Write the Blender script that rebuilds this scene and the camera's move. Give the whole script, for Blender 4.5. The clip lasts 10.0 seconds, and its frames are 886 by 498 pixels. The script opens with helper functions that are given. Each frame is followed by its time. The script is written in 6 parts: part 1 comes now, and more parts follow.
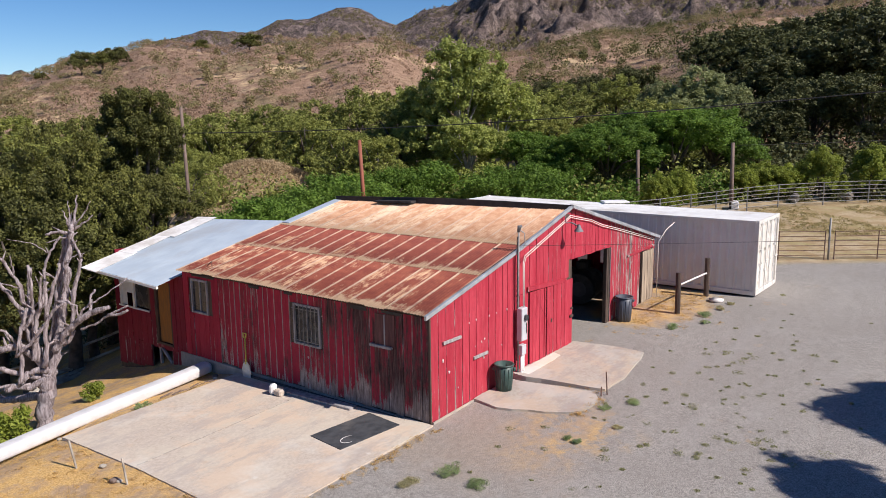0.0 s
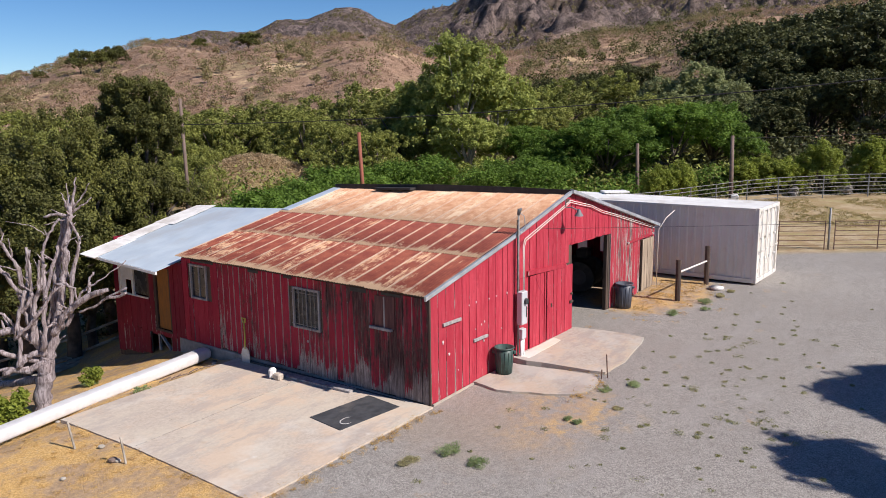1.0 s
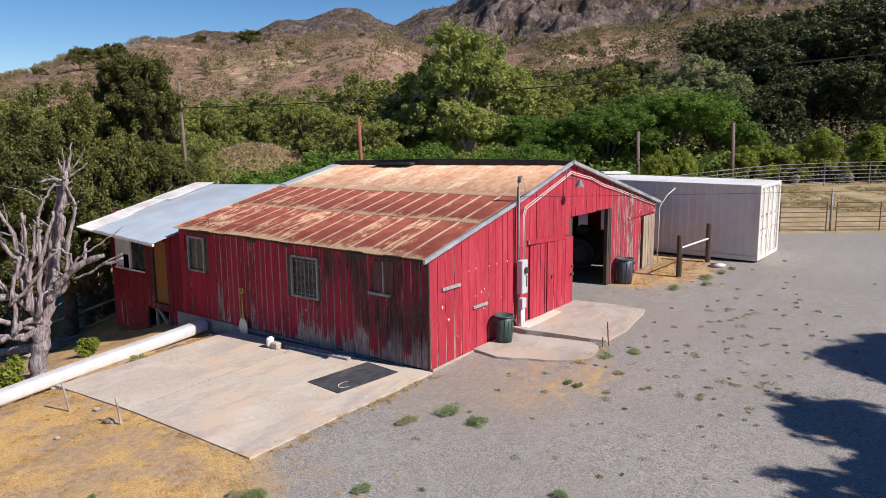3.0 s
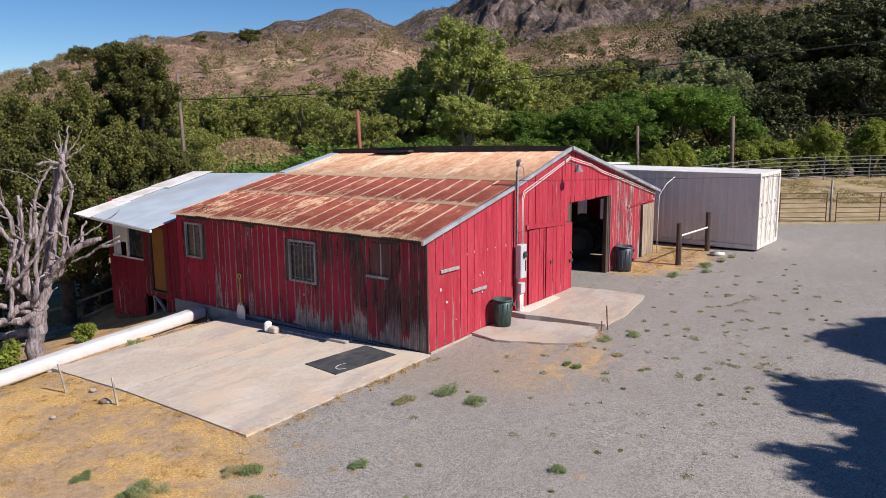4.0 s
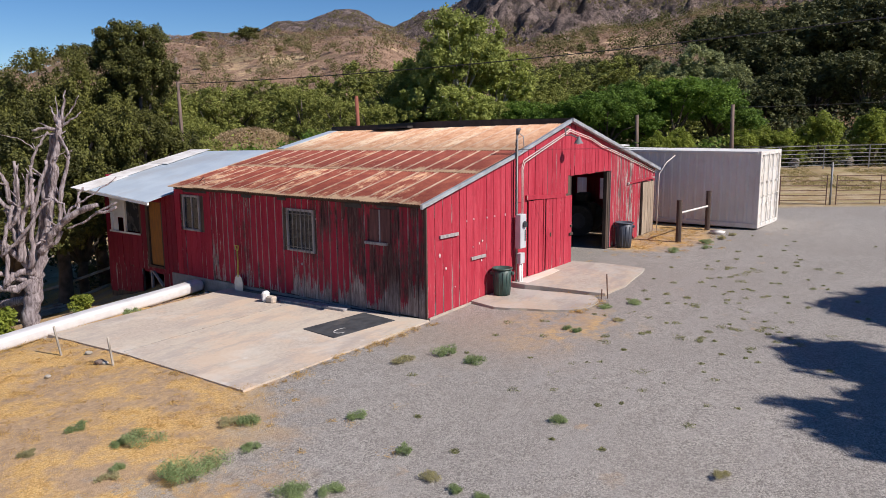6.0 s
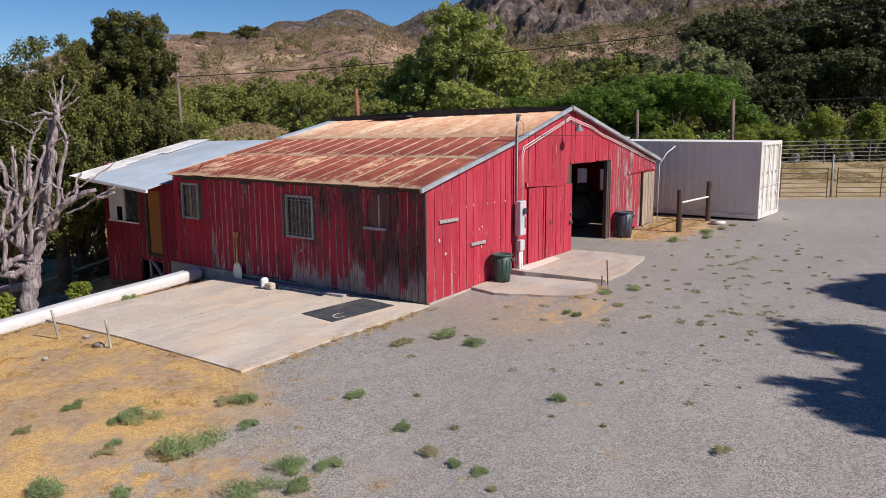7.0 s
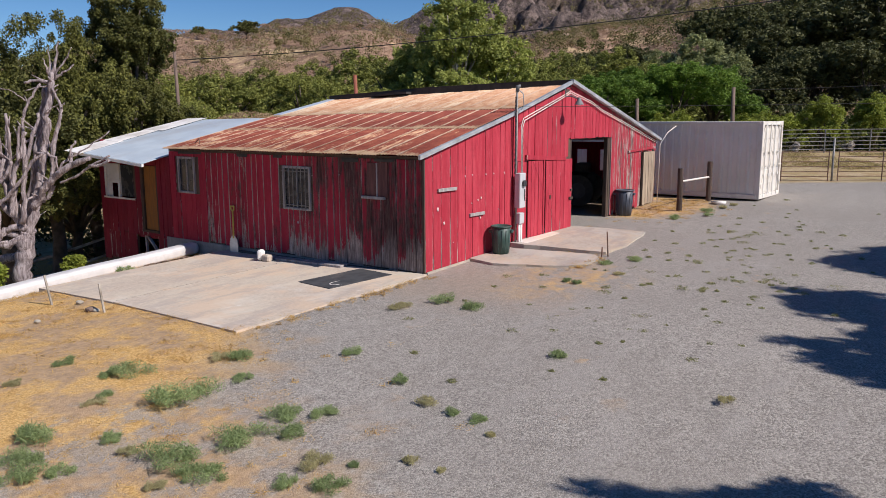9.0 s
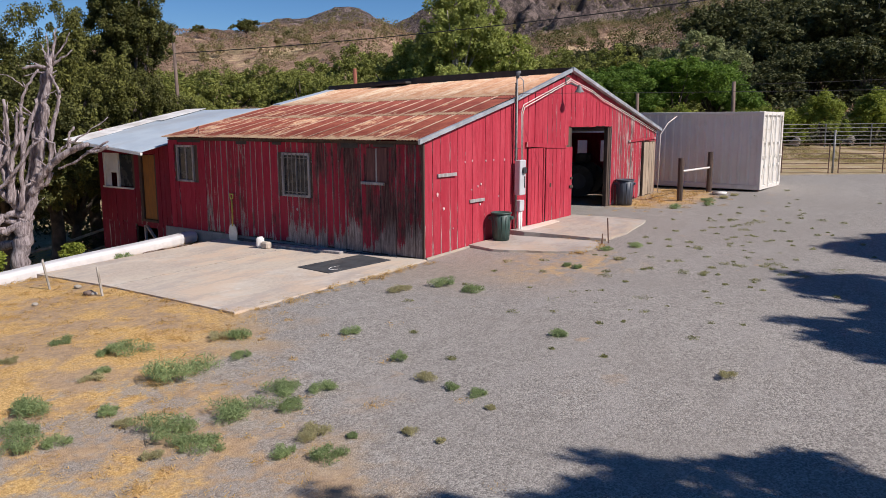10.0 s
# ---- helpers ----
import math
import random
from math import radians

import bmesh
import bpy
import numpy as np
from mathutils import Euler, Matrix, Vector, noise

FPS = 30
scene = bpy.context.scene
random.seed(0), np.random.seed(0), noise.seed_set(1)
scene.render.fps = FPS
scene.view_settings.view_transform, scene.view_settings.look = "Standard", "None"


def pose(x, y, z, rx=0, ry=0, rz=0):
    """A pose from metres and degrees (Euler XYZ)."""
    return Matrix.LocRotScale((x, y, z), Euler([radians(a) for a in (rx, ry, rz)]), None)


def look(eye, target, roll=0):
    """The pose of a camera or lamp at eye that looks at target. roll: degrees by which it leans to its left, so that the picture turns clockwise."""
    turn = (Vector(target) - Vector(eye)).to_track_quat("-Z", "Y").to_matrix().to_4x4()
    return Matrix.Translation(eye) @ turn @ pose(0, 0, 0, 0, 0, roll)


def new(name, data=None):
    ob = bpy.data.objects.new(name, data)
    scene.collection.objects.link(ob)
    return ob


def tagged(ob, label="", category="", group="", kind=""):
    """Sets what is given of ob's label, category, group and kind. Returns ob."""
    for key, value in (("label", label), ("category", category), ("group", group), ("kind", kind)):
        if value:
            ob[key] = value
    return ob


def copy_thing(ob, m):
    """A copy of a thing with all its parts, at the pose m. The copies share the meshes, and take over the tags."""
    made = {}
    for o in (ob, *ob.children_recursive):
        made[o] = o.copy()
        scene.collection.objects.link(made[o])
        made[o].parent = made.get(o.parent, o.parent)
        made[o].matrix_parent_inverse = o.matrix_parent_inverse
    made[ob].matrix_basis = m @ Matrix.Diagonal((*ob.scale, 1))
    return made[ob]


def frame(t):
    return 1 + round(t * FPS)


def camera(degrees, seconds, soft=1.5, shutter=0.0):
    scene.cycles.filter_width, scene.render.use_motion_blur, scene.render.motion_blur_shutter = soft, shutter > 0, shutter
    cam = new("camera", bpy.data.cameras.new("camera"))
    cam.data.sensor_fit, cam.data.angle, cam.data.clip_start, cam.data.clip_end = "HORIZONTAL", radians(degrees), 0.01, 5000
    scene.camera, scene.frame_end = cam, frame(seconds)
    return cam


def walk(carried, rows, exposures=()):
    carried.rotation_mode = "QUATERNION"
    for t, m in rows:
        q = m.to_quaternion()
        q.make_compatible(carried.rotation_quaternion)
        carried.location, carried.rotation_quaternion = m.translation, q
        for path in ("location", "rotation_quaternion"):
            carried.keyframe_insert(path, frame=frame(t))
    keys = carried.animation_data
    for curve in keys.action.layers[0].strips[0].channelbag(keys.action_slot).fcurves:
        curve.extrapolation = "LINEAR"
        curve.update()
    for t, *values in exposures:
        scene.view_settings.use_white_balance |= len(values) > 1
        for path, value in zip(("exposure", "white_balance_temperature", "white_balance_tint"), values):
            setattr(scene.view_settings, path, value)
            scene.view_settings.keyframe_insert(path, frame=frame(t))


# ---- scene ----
cam = camera(60.4, 10.0, soft=0.9)
PATH = [
    (0, (-12.015, -9.655, 6.449), (-10.454, -8.451, 6.11), -0.7),
    (0.5, (-12.028, -9.648, 6.246), (-10.467, -8.445, 5.908), -0.7),
    (1, (-12.041, -9.649, 6.039), (-10.479, -8.447, 5.701), -0.7),
    (1.5, (-12.052, -9.64, 5.843), (-10.49, -8.437, 5.506), -0.6),
    (2, (-12.04, -9.625, 5.645), (-10.477, -8.423, 5.309), -0.6),
    (2.5, (-12.03, -9.622, 5.44), (-10.467, -8.42, 5.104), -0.6),
    (4, (-11.995, -9.645, 4.833), (-10.431, -8.443, 4.5), -0.6),
    (4.5, (-11.999, -9.649, 4.631), (-10.435, -8.448, 4.298), -0.5),
    (5, (-12.012, -9.65, 4.436), (-10.447, -8.45, 4.105), -0.5),
    (5.5, (-12.013, -9.644, 4.246), (-10.447, -8.444, 3.916), -0.5),
    (7, (-11.998, -9.635, 3.737), (-10.431, -8.435, 3.409), -0.4),
    (7.5, (-11.975, -9.623, 3.574), (-10.409, -8.424, 3.246), -0.4),
    (8, (-11.971, -9.615, 3.417), (-10.404, -8.417, 3.087), -0.4),
    (8.5, (-11.962, -9.607, 3.256), (-10.395, -8.409, 2.926), -0.3),
    (9, (-11.932, -9.591, 3.098), (-10.364, -8.394, 2.767), -0.2),
    (9.5, (-11.917, -9.583, 2.941), (-10.349, -8.386, 2.61), -0.2),
    (10, (-11.917, -9.585, 2.794), (-10.349, -8.388, 2.463), -0.2),
]
walk(cam, [(t, look(eye, target, roll)) for t, eye, target, roll in PATH], exposures=((0.0, 0.37), (5.0, 0.275), (10.0, 0.17)))

# ---- light ----
SUN_AZ, SUN_EL = math.atan2(-0.99, 0.13), radians(42)
sun_dir = Vector((math.cos(SUN_AZ) * math.cos(SUN_EL), math.sin(SUN_AZ) * math.cos(SUN_EL), math.sin(SUN_EL)))
world = bpy.data.worlds.new("sky")
scene.world = world
world.use_nodes = True
wn = world.node_tree
sky = wn.nodes.new("ShaderNodeTexSky")
sky.sky_type, sky.sun_disc = "NISHITA", False
sky.sun_elevation, sky.sun_rotation = SUN_EL, radians(90) - SUN_AZ
sky.air_density, sky.dust_density, sky.ozone_density = 1.0, 0.05, 2.5
sky.altitude = 2500
wn.nodes["Background"].inputs["Strength"].default_value = 0.068
deep = wn.nodes.new("ShaderNodeHueSaturation")
deep.inputs["Saturation"].default_value, deep.inputs["Value"].default_value = 1.28, 1.20
deep.inputs["Hue"].default_value = 0.506
wn.links.new(sky.outputs[0], deep.inputs["Color"])
wn.links.new(deep.outputs[0], wn.nodes["Background"].inputs["Color"])
lamp = new("sun", bpy.data.lights.new("sun", "SUN"))
lamp.data.energy, lamp.data.angle, lamp.data.color = 4.85, radians(0.6), (1.0, 0.925, 0.88)
lamp.matrix_world = look(sun_dir * 50, (0, 0, 0))


# ---- materials ----
class Graph:
    """Short hand for a node material."""

    def __init__(self, name):
        self.m = bpy.data.materials.new(name)
        self.m.use_nodes = True
        self.t = self.m.node_tree
        self.b = self.t.nodes["Principled BSDF"]

    def node(self, kind, **values):
        n = self.t.nodes.new(kind)
        for k, v in values.items():
            self.put(n.inputs[k.replace("_", " ")], v)
        return n

    def put(self, socket, v):
        if isinstance(v, bpy.types.NodeSocket):
            self.t.links.new(v, socket)
        elif isinstance(v, tuple) and len(v) == 3 and socket.type == "RGBA":
            socket.default_value = (*v, 1)
        else:
            socket.default_value = v

    def out(self, **values):
        for k, v in values.items():
            self.put(self.b.inputs[k.replace("_", " ")], v)

    def place(self, sx=1, sy=1, sz=1, own=False, shift=True):
        """World position (or the object's own), scaled, moved a bit for each object."""
        src = self.node("ShaderNodeTexCoord").outputs["Object"] if own else self.node("ShaderNodeNewGeometry").outputs["Position"]
        v = self.node("ShaderNodeVectorMath")
        v.operation = "MULTIPLY"
        self.put(v.inputs[0], src)
        v.inputs[1].default_value = (sx, sy, sz)
        if not shift:
            return v.outputs[0]
        a = self.node("ShaderNodeVectorMath")
        a.operation = "ADD"
        self.put(a.inputs[0], v.outputs[0])
        r = self.node("ShaderNodeMath")
        r.operation = "MULTIPLY"
        self.put(r.inputs[0], self.node("ShaderNodeObjectInfo").outputs["Random"])
        r.inputs[1].default_value = 37.0
        self.put(a.inputs[1], r.outputs[0])
        return a.outputs[0]

    def noise(self, vec, scale, detail=4, rough=0.6):
        return self.node("ShaderNodeTexNoise", Vector=vec, Scale=scale, Detail=detail, Roughness=rough).outputs[0]

    def math(self, op, a, b=0.0, c=0.0):
        n = self.node("ShaderNodeMath")
        n.operation = op
        for i, v in enumerate((a, b, c)):
            self.put(n.inputs[i], v)
        return n.outputs[0]

    def step(self, v, lo, hi, a=0.0, b=1.0):
        n = self.node("ShaderNodeMapRange")
        n.interpolation_type = "SMOOTHSTEP"
        for k, x in (("Value", v), ("From Min", lo), ("From Max", hi), ("To Min", a), ("To Max", b)):
            self.put(n.inputs[k], x)
        return n.outputs[0]

    def mix(self, f, a, b):
        n = self.node("ShaderNodeMix")
        n.data_type = "RGBA"
        self.put(n.inputs[0], f)
        self.put(n.inputs[6], a)
        self.put(n.inputs[7], b)
        return n.outputs[2]

    def axis(self, k, own=False):
        src = self.node("ShaderNodeTexCoord").outputs["Object"] if own else self.node("ShaderNodeNewGeometry").outputs["Position"]
        n = self.node("ShaderNodeSeparateXYZ", Vector=src)
        return n.outputs["XYZ".index(k)]

    def rnd(self):
        return self.node("ShaderNodeObjectInfo").outputs["Random"]

    def bump(self, h, strength=0.3, dist=0.01):
        self.put(self.b.inputs["Normal"], self.node("ShaderNodeBump", Height=h, Strength=strength, Distance=dist).outputs[0])


def surf(name, dark, light, scale=6.0, rough=0.8, bump=0.2, dist=0.01, metal=0.0, stretch=(1, 1, 1), stain=None, stain_scale=0.7, own=False):
    """A plain surface with grain and larger stains."""
    g = Graph(name)
    p = g.place(*stretch, own=own)
    n = g.noise(p, scale, 6)
    col = g.mix(g.step(n, 0.3, 0.7), dark, light)
    if stain:
        s = g.noise(p, scale * stain_scale * 0.25, 5, 0.7)
        col = g.mix(g.step(s, 0.5, 0.68, 0.0, 0.8), col, stain)
    g.out(Base_Color=col, Roughness=g.step(n, 0.2, 0.8, rough - 0.1, min(1.0, rough + 0.1)), Metallic=metal)
    g.bump(g.noise(p, scale * 3, 5), bump, dist)
    return g.m


def boards(name, wear, low_wear, dark, across, edge=0.5, odd=0.2, deep=(0.385, 0.025, 0.046), pale=(0.52, 0.066, 0.092), tall=1.1, drift=0.0):
    """Red paint on vertical planks: wear bares grey wood, low_wear adds to it towards the foot, dark adds black weathering. across: the planks' width."""
    g = Graph(name)
    p = g.place(7, 7, 0.7)
    streak = g.noise(p, 1.2, 8, 0.7)
    fine = g.noise(g.place(40, 40, 2.5), 1.0, 5, 0.7)
    blot = g.noise(g.place(1.1, 1.1, 0.75, shift=False), 1.0, 6, 0.7)
    chip = g.noise(g.place(16, 16, 6), 1.0, 6, 0.75)
    z = g.axis("Z")
    red = g.mix(g.step(streak, 0.3, 0.75), deep, pale)
    red = g.mix(g.step(g.rnd(), 0.0, 1.0, 0.0, 0.45), red, tuple(0.75 * k for k in deep))
    red = g.mix(g.step(g.noise(g.place(26, 26, 1.1), 1.0, 4, 0.7), 0.56, 0.68, 0.0, 0.55), red, tuple(0.5 * k + 0.015 for k in deep))
    red = g.mix(g.step(fine, 0.54, 0.72, 0.0, 0.45), red, tuple(min(0.62, 1.1 * k + 0.06) for k in pale))
    red = g.mix(g.step(chip, 0.54, 0.70, 0.0, 0.5), red, tuple(0.55 * k + 0.02 for k in deep))
    red = g.mix(g.step(g.noise(g.place(3.0, 3.0, 1.2), 1.0, 6, 0.75), 0.52, 0.68, 0.0, 0.4), red, tuple(0.62 * k for k in deep))
    grey = g.mix(g.step(fine, 0.3, 0.7), (0.19, 0.145, 0.135), (0.53, 0.45, 0.42))
    black = g.mix(g.step(fine, 0.35, 0.75), (0.026, 0.012, 0.013), (0.15, 0.088, 0.080))
    board = g.math("MULTIPLY", g.math("SUBTRACT", g.rnd(), 0.5), 0.14)
    v = g.math("ADD", g.math("MULTIPLY", streak, 0.5), g.math("MULTIPLY", fine, 0.25))
    v = g.math("ADD", v, g.math("MULTIPLY", chip, 0.25))
    v = g.math("ADD", v, board)
    high = g.math("ADD", 0.25, g.math("MULTIPLY", g.rnd(), tall))
    foot = g.math("MULTIPLY", g.step(g.math("DIVIDE", z, high), 0.0, 1.0, 1.0, 0.0), low_wear)
    if drift:
        foot = g.math("MULTIPLY", foot, g.step(g.axis("Y"), 6.8, 2.4, 0.35, 1.0))
    v = g.math("ADD", v, foot)
    gen = g.node("ShaderNodeSeparateXYZ", Vector=g.node("ShaderNodeTexCoord").outputs["Generated"]).outputs["XYZ".index(across)]
    rim = g.math("ABSOLUTE", g.math("SUBTRACT", gen, 0.5))
    v = g.math("ADD", v, g.math("MULTIPLY", g.step(rim, 0.41, 0.5), 0.3 * edge))
    bare = g.step(v, 0.70 - wear, 0.75 - wear)
    d = g.math("ADD", g.math("MULTIPLY", blot, 0.42), g.math("MULTIPLY", streak, 0.38))
    d = g.math("ADD", d, g.math("MULTIPLY", chip, 0.20))
    d = g.math("ADD", d, g.math("MULTIPLY", g.math("SUBTRACT", g.rnd(), 0.5), odd))
    if drift:
        d = g.math("ADD", d, g.step(g.axis("Y"), 7.2, 0.6, -drift, 0.2 * drift))
    blackness = g.step(d, 0.70 - dark, 0.83 - dark, 0.0, 0.95)
    if drift:
        blackness = g.math("MULTIPLY", blackness, g.step(foot, 0.04, 0.20, 1.0, 0.5))
    col = g.mix(bare, red, grey)
    col = g.mix(blackness, col, black)
    g.out(Base_Color=col, Roughness=g.mix(bare, (0.7, 0.7, 0.7), (0.92, 0.92, 0.92)), Specular_IOR_Level=0.2)
    g.bump(g.math("ADD", fine, g.math("MULTIPLY", bare, -0.4)), 0.6, 0.006)
    return g.m


def rust_sheet(name, base_a, base_b, pale, pale_amount, edge, half):
    """Old painted and rusted corrugated sheet. The sheet's own x runs across it, y down the slope."""
    g = Graph(name)
    own = g.place(1, 1, 1, own=True)
    p = g.place(9, 1.3, 1, own=True)
    w = g.place(1, 1, 1, shift=False)
    n1, n2, n3 = g.noise(p, 1.6, 8, 0.75), g.noise(own, 3.2, 6, 0.7), g.noise(w, 1.5, 7, 0.7)
    col = g.mix(g.step(n2, 0.3, 0.72), base_a, base_b)
    m = g.math("ADD", g.math("MULTIPLY", n1, 0.45), g.math("MULTIPLY", n3, 0.55))
    m = g.math("ADD", m, g.math("MULTIPLY", g.math("SUBTRACT", g.rnd(), 0.5), 0.12))
    col = g.mix(g.step(m, 0.66 - pale_amount, 0.76 - pale_amount, 0.0, 0.9), col, pale)
    x = g.axis("X", own=True)
    strip = g.math("ADD", g.math("ABSOLUTE", x), g.math("MULTIPLY", g.math("SUBTRACT", n1, 0.5), 0.05))
    col = g.mix(g.math("MULTIPLY", g.step(strip, 0.232, 0.262, 0.0, edge), g.step(n2, 0.36, 0.52, 0.35, 1.0)), col, (0.62, 0.45, 0.33))
    y = g.axis("Y", own=True)
    end = g.math("ADD", y, g.math("MULTIPLY", g.math("SUBTRACT", n3, 0.5), 1.5))
    end = g.math("ADD", end, g.math("MULTIPLY", g.math("SUBTRACT", n1, 0.5), 0.5))
    col = g.mix(g.step(end, -half + 0.26, -half + 0.02, 0.0, 0.9), col, (0.62, 0.43, 0.27))
    g.out(Base_Color=col, Roughness=0.75, Metallic=0.0, Specular_IOR_Level=0.3)
    g.bump(n2, 0.25, 0.004)
    return g.m


def ground_material():
    g = Graph("ground")
    p = g.place(shift=False)
    x, y = g.axis("X"), g.axis("Y")
    big, mid, fine = g.noise(p, 0.22, 5, 0.6), g.noise(p, 1.1, 6, 0.65), g.noise(p, 9.0, 5, 0.7)
    wob = g.math("ADD", g.math("MULTIPLY", g.math("SUBTRACT", big, 0.5), 6.0), g.math("MULTIPLY", g.math("SUBTRACT", mid, 0.5), 4.5))
    # crushed grey gravel: every stone its own tone
    stone = g.node("ShaderNodeTexVoronoi", Vector=p, Scale=56.0)
    tone = g.node("ShaderNodeSeparateColor", Color=stone.outputs["Color"]).outputs[0]
    small = g.node("ShaderNodeTexVoronoi", Vector=p, Scale=100.0)
    tone2 = g.node("ShaderNodeSeparateColor", Color=small.outputs["Color"]).outputs[1]
    t = g.math("ADD", g.math("MULTIPLY", tone, 0.55), g.math("MULTIPLY", tone2, 0.45))
    gravel = g.mix(g.step(t, 0.05, 0.95), (0.128, 0.117, 0.106), (0.482, 0.447, 0.403))
    gravel = g.mix(g.step(g.noise(p, 5.0, 5, 0.75), 0.46, 0.66, 0.0, 0.32), gravel, (0.190, 0.174, 0.160))
    gravel = g.mix(g.step(g.noise(p, 2.3, 5, 0.75), 0.52, 0.70, 0.0, 0.40), gravel, (0.425, 0.396, 0.360))
    gravel = g.mix(g.step(big, 0.35, 0.7, 0.0, 0.5), gravel, (0.262, 0.237, 0.212))
    track = g.noise(g.place(0.35, 1.6, 1, shift=False), 1.0, 4)
    gravel = g.mix(g.step(track, 0.52, 0.66, 0.0, 0.3), gravel, (0.343, 0.320, 0.298))
    # dry straw and bare dirt
    blade = g.noise(g.place(30, 30, 30, shift=False), 1.0, 4, 0.7)
    straw = g.mix(g.step(blade, 0.3, 0.7), (0.40, 0.228, 0.076), (0.74, 0.495, 0.205))
    dirt = g.mix(g.step(fine, 0.3, 0.7), (0.27, 0.185, 0.125), (0.47, 0.345, 0.240))
    straw = g.mix(g.step(mid, 0.42, 0.58, 0.0, 0.8), straw, dirt)
    # where the dry grass lies: left of a line through the slab's corner, round the posts, and in the corral
    left = g.math("ADD", g.math("MULTIPLY", x, -0.83), g.math("MULTIPLY", y, 0.56))
    m_left = g.step(g.math("ADD", left, g.math("MULTIPLY", wob, 0.85)), 2.6, 4.4)
    patchy = g.step(g.math("ADD", g.noise(p, 1.7, 6, 0.7), g.step(y, -2.2, 0.0, 0.0, 0.30)), 0.46, 0.58, 0.22, 1.0)
    m_left = g.math("MULTIPLY", m_left, patchy)
    dx, dy = g.math("SUBTRACT", x, 11.2), g.math("SUBTRACT", y, -0.3)
    r = g.math("SQRT", g.math("ADD", g.math("MULTIPLY", dx, dx), g.math("MULTIPLY", g.math("MULTIPLY", dy, dy), 2.5)))
    m_post = g.step(g.math("ADD", r, g.math("MULTIPLY", wob, 0.35)), 3.3, 2.2)
    far = g.math("ADD", g.math("MULTIPLY", x, 0.81), g.math("MULTIPLY", y, 0.59))
    m_far = g.step(g.math("ADD", far, g.math("MULTIPLY", wob, 0.1)), 13.4, 14.4)
    cx = g.math("ADD", g.math("MULTIPLY", x, x), g.math("MULTIPLY", g.math("ADD", y, 1.6), g.math("ADD", y, 1.6)))
    m_corner = g.math("MULTIPLY", g.step(g.math("ADD", g.math("SQRT", cx), g.math("MULTIPLY", wob, 0.6)), 2.6, 1.0), 0.35)
    spots = g.math("MULTIPLY", g.step(mid, 0.64, 0.70), g.step(big, 0.42, 0.6))
    bx_, by_ = g.math("SUBTRACT", x, 1.2), g.math("ADD", y, 2.5)
    r_dry = g.math("SQRT", g.math("ADD", g.math("MULTIPLY", g.math("MULTIPLY", bx_, bx_), 0.6), g.math("MULTIPLY", by_, by_)))
    m_dry = g.math("MULTIPLY", g.step(g.math("ADD", r_dry, g.math("MULTIPLY", wob, 0.35)), 1.7, 0.5), g.step(g.noise(p, 2.1, 6, 0.75), 0.42, 0.56, 0.0, 0.75))
    m_post = g.math("MAXIMUM", g.math("MULTIPLY", m_post, 0.8), m_dry)
    m = g.math("MAXIMUM", g.math("MAXIMUM", m_left, m_post), g.math("MULTIPLY", spots, 0.8))
    gravel = g.mix(m_corner, gravel, dirt)
    near = g.mix(g.math("MULTIPLY", m, g.step(fine, 0.25, 0.5, 0.55, 1.0)), gravel, straw)
    field = g.mix(g.step(mid, 0.42, 0.60), (0.35, 0.25, 0.135), (0.47, 0.37, 0.24))
    field = g.mix(g.step(g.noise(g.place(0.6, 0.25, 1, shift=False), 1.4, 5), 0.5, 0.62, 0.0, 0.6), field, (0.34, 0.30, 0.13))
    field = g.mix(g.step(g.noise(p, 2.6, 6, 0.75), 0.52, 0.62, 0.0, 0.6), field, (0.26, 0.21, 0.10))
    field = g.mix(g.step(blade, 0.35, 0.7, 0.0, 0.5), field, (0.30, 0.22, 0.12))
    near = g.mix(m_far, near, field)
    # scrub on the hills
    f2 = g.math("ADD", g.math("MULTIPLY", x, 0.7966), g.math("MULTIPLY", y, 0.6045))
    h1, h2 = g.noise(p, 0.045, 8, 0.75), g.noise(p, 0.5, 8, 0.8)
    scrub = g.mix(g.step(h2, 0.34, 0.66), (0.200, 0.124, 0.084), (0.385, 0.258, 0.175))
    scrub = g.mix(g.step(h1, 0.54, 0.62, 0.0, 0.8), scrub, (0.62, 0.46, 0.27))
    scrub = g.mix(g.step(g.noise(p, 0.06, 5, 0.7), 0.52, 0.62, 0.0, 0.5), scrub, (0.19, 0.165, 0.085))
    rocky = g.step(f2, 330.0, 480.0)
    rock = g.mix(g.step(g.noise(g.place(1, 1, 0.45, shift=False), 0.085, 10, 0.85), 0.42, 0.60), (0.120, 0.094, 0.092), (0.44, 0.335, 0.290))
    rock = g.mix(g.step(g.noise(p, 0.013, 6, 0.7), 0.5, 0.62, 0.0, 0.7), rock, (0.19, 0.14, 0.10))
    rock = g.mix(g.step(g.noise(p, 0.16, 5, 0.75), 0.52, 0.62, 0.0, 0.75), rock, (0.085, 0.072, 0.05))
    scrub = g.mix(rocky, scrub, rock)
    col = g.mix(g.step(f2, 44.0, 56.0), near, scrub)
    g.out(Base_Color=col, Roughness=0.95, Specular_IOR_Level=0.15)
    b1 = g.node("ShaderNodeBump", Height=g.math("ADD", g.math("MULTIPLY", stone.outputs["Distance"], -1.0), fine), Strength=0.55, Distance=0.015)
    crag = g.noise(g.place(1, 1, 0.5, shift=False), 0.06, 10, 0.75)
    b2 = g.node("ShaderNodeBump", Height=crag, Strength=g.math("MULTIPLY", rocky, 1.0), Distance=22.0, Normal=b1.outputs[0])
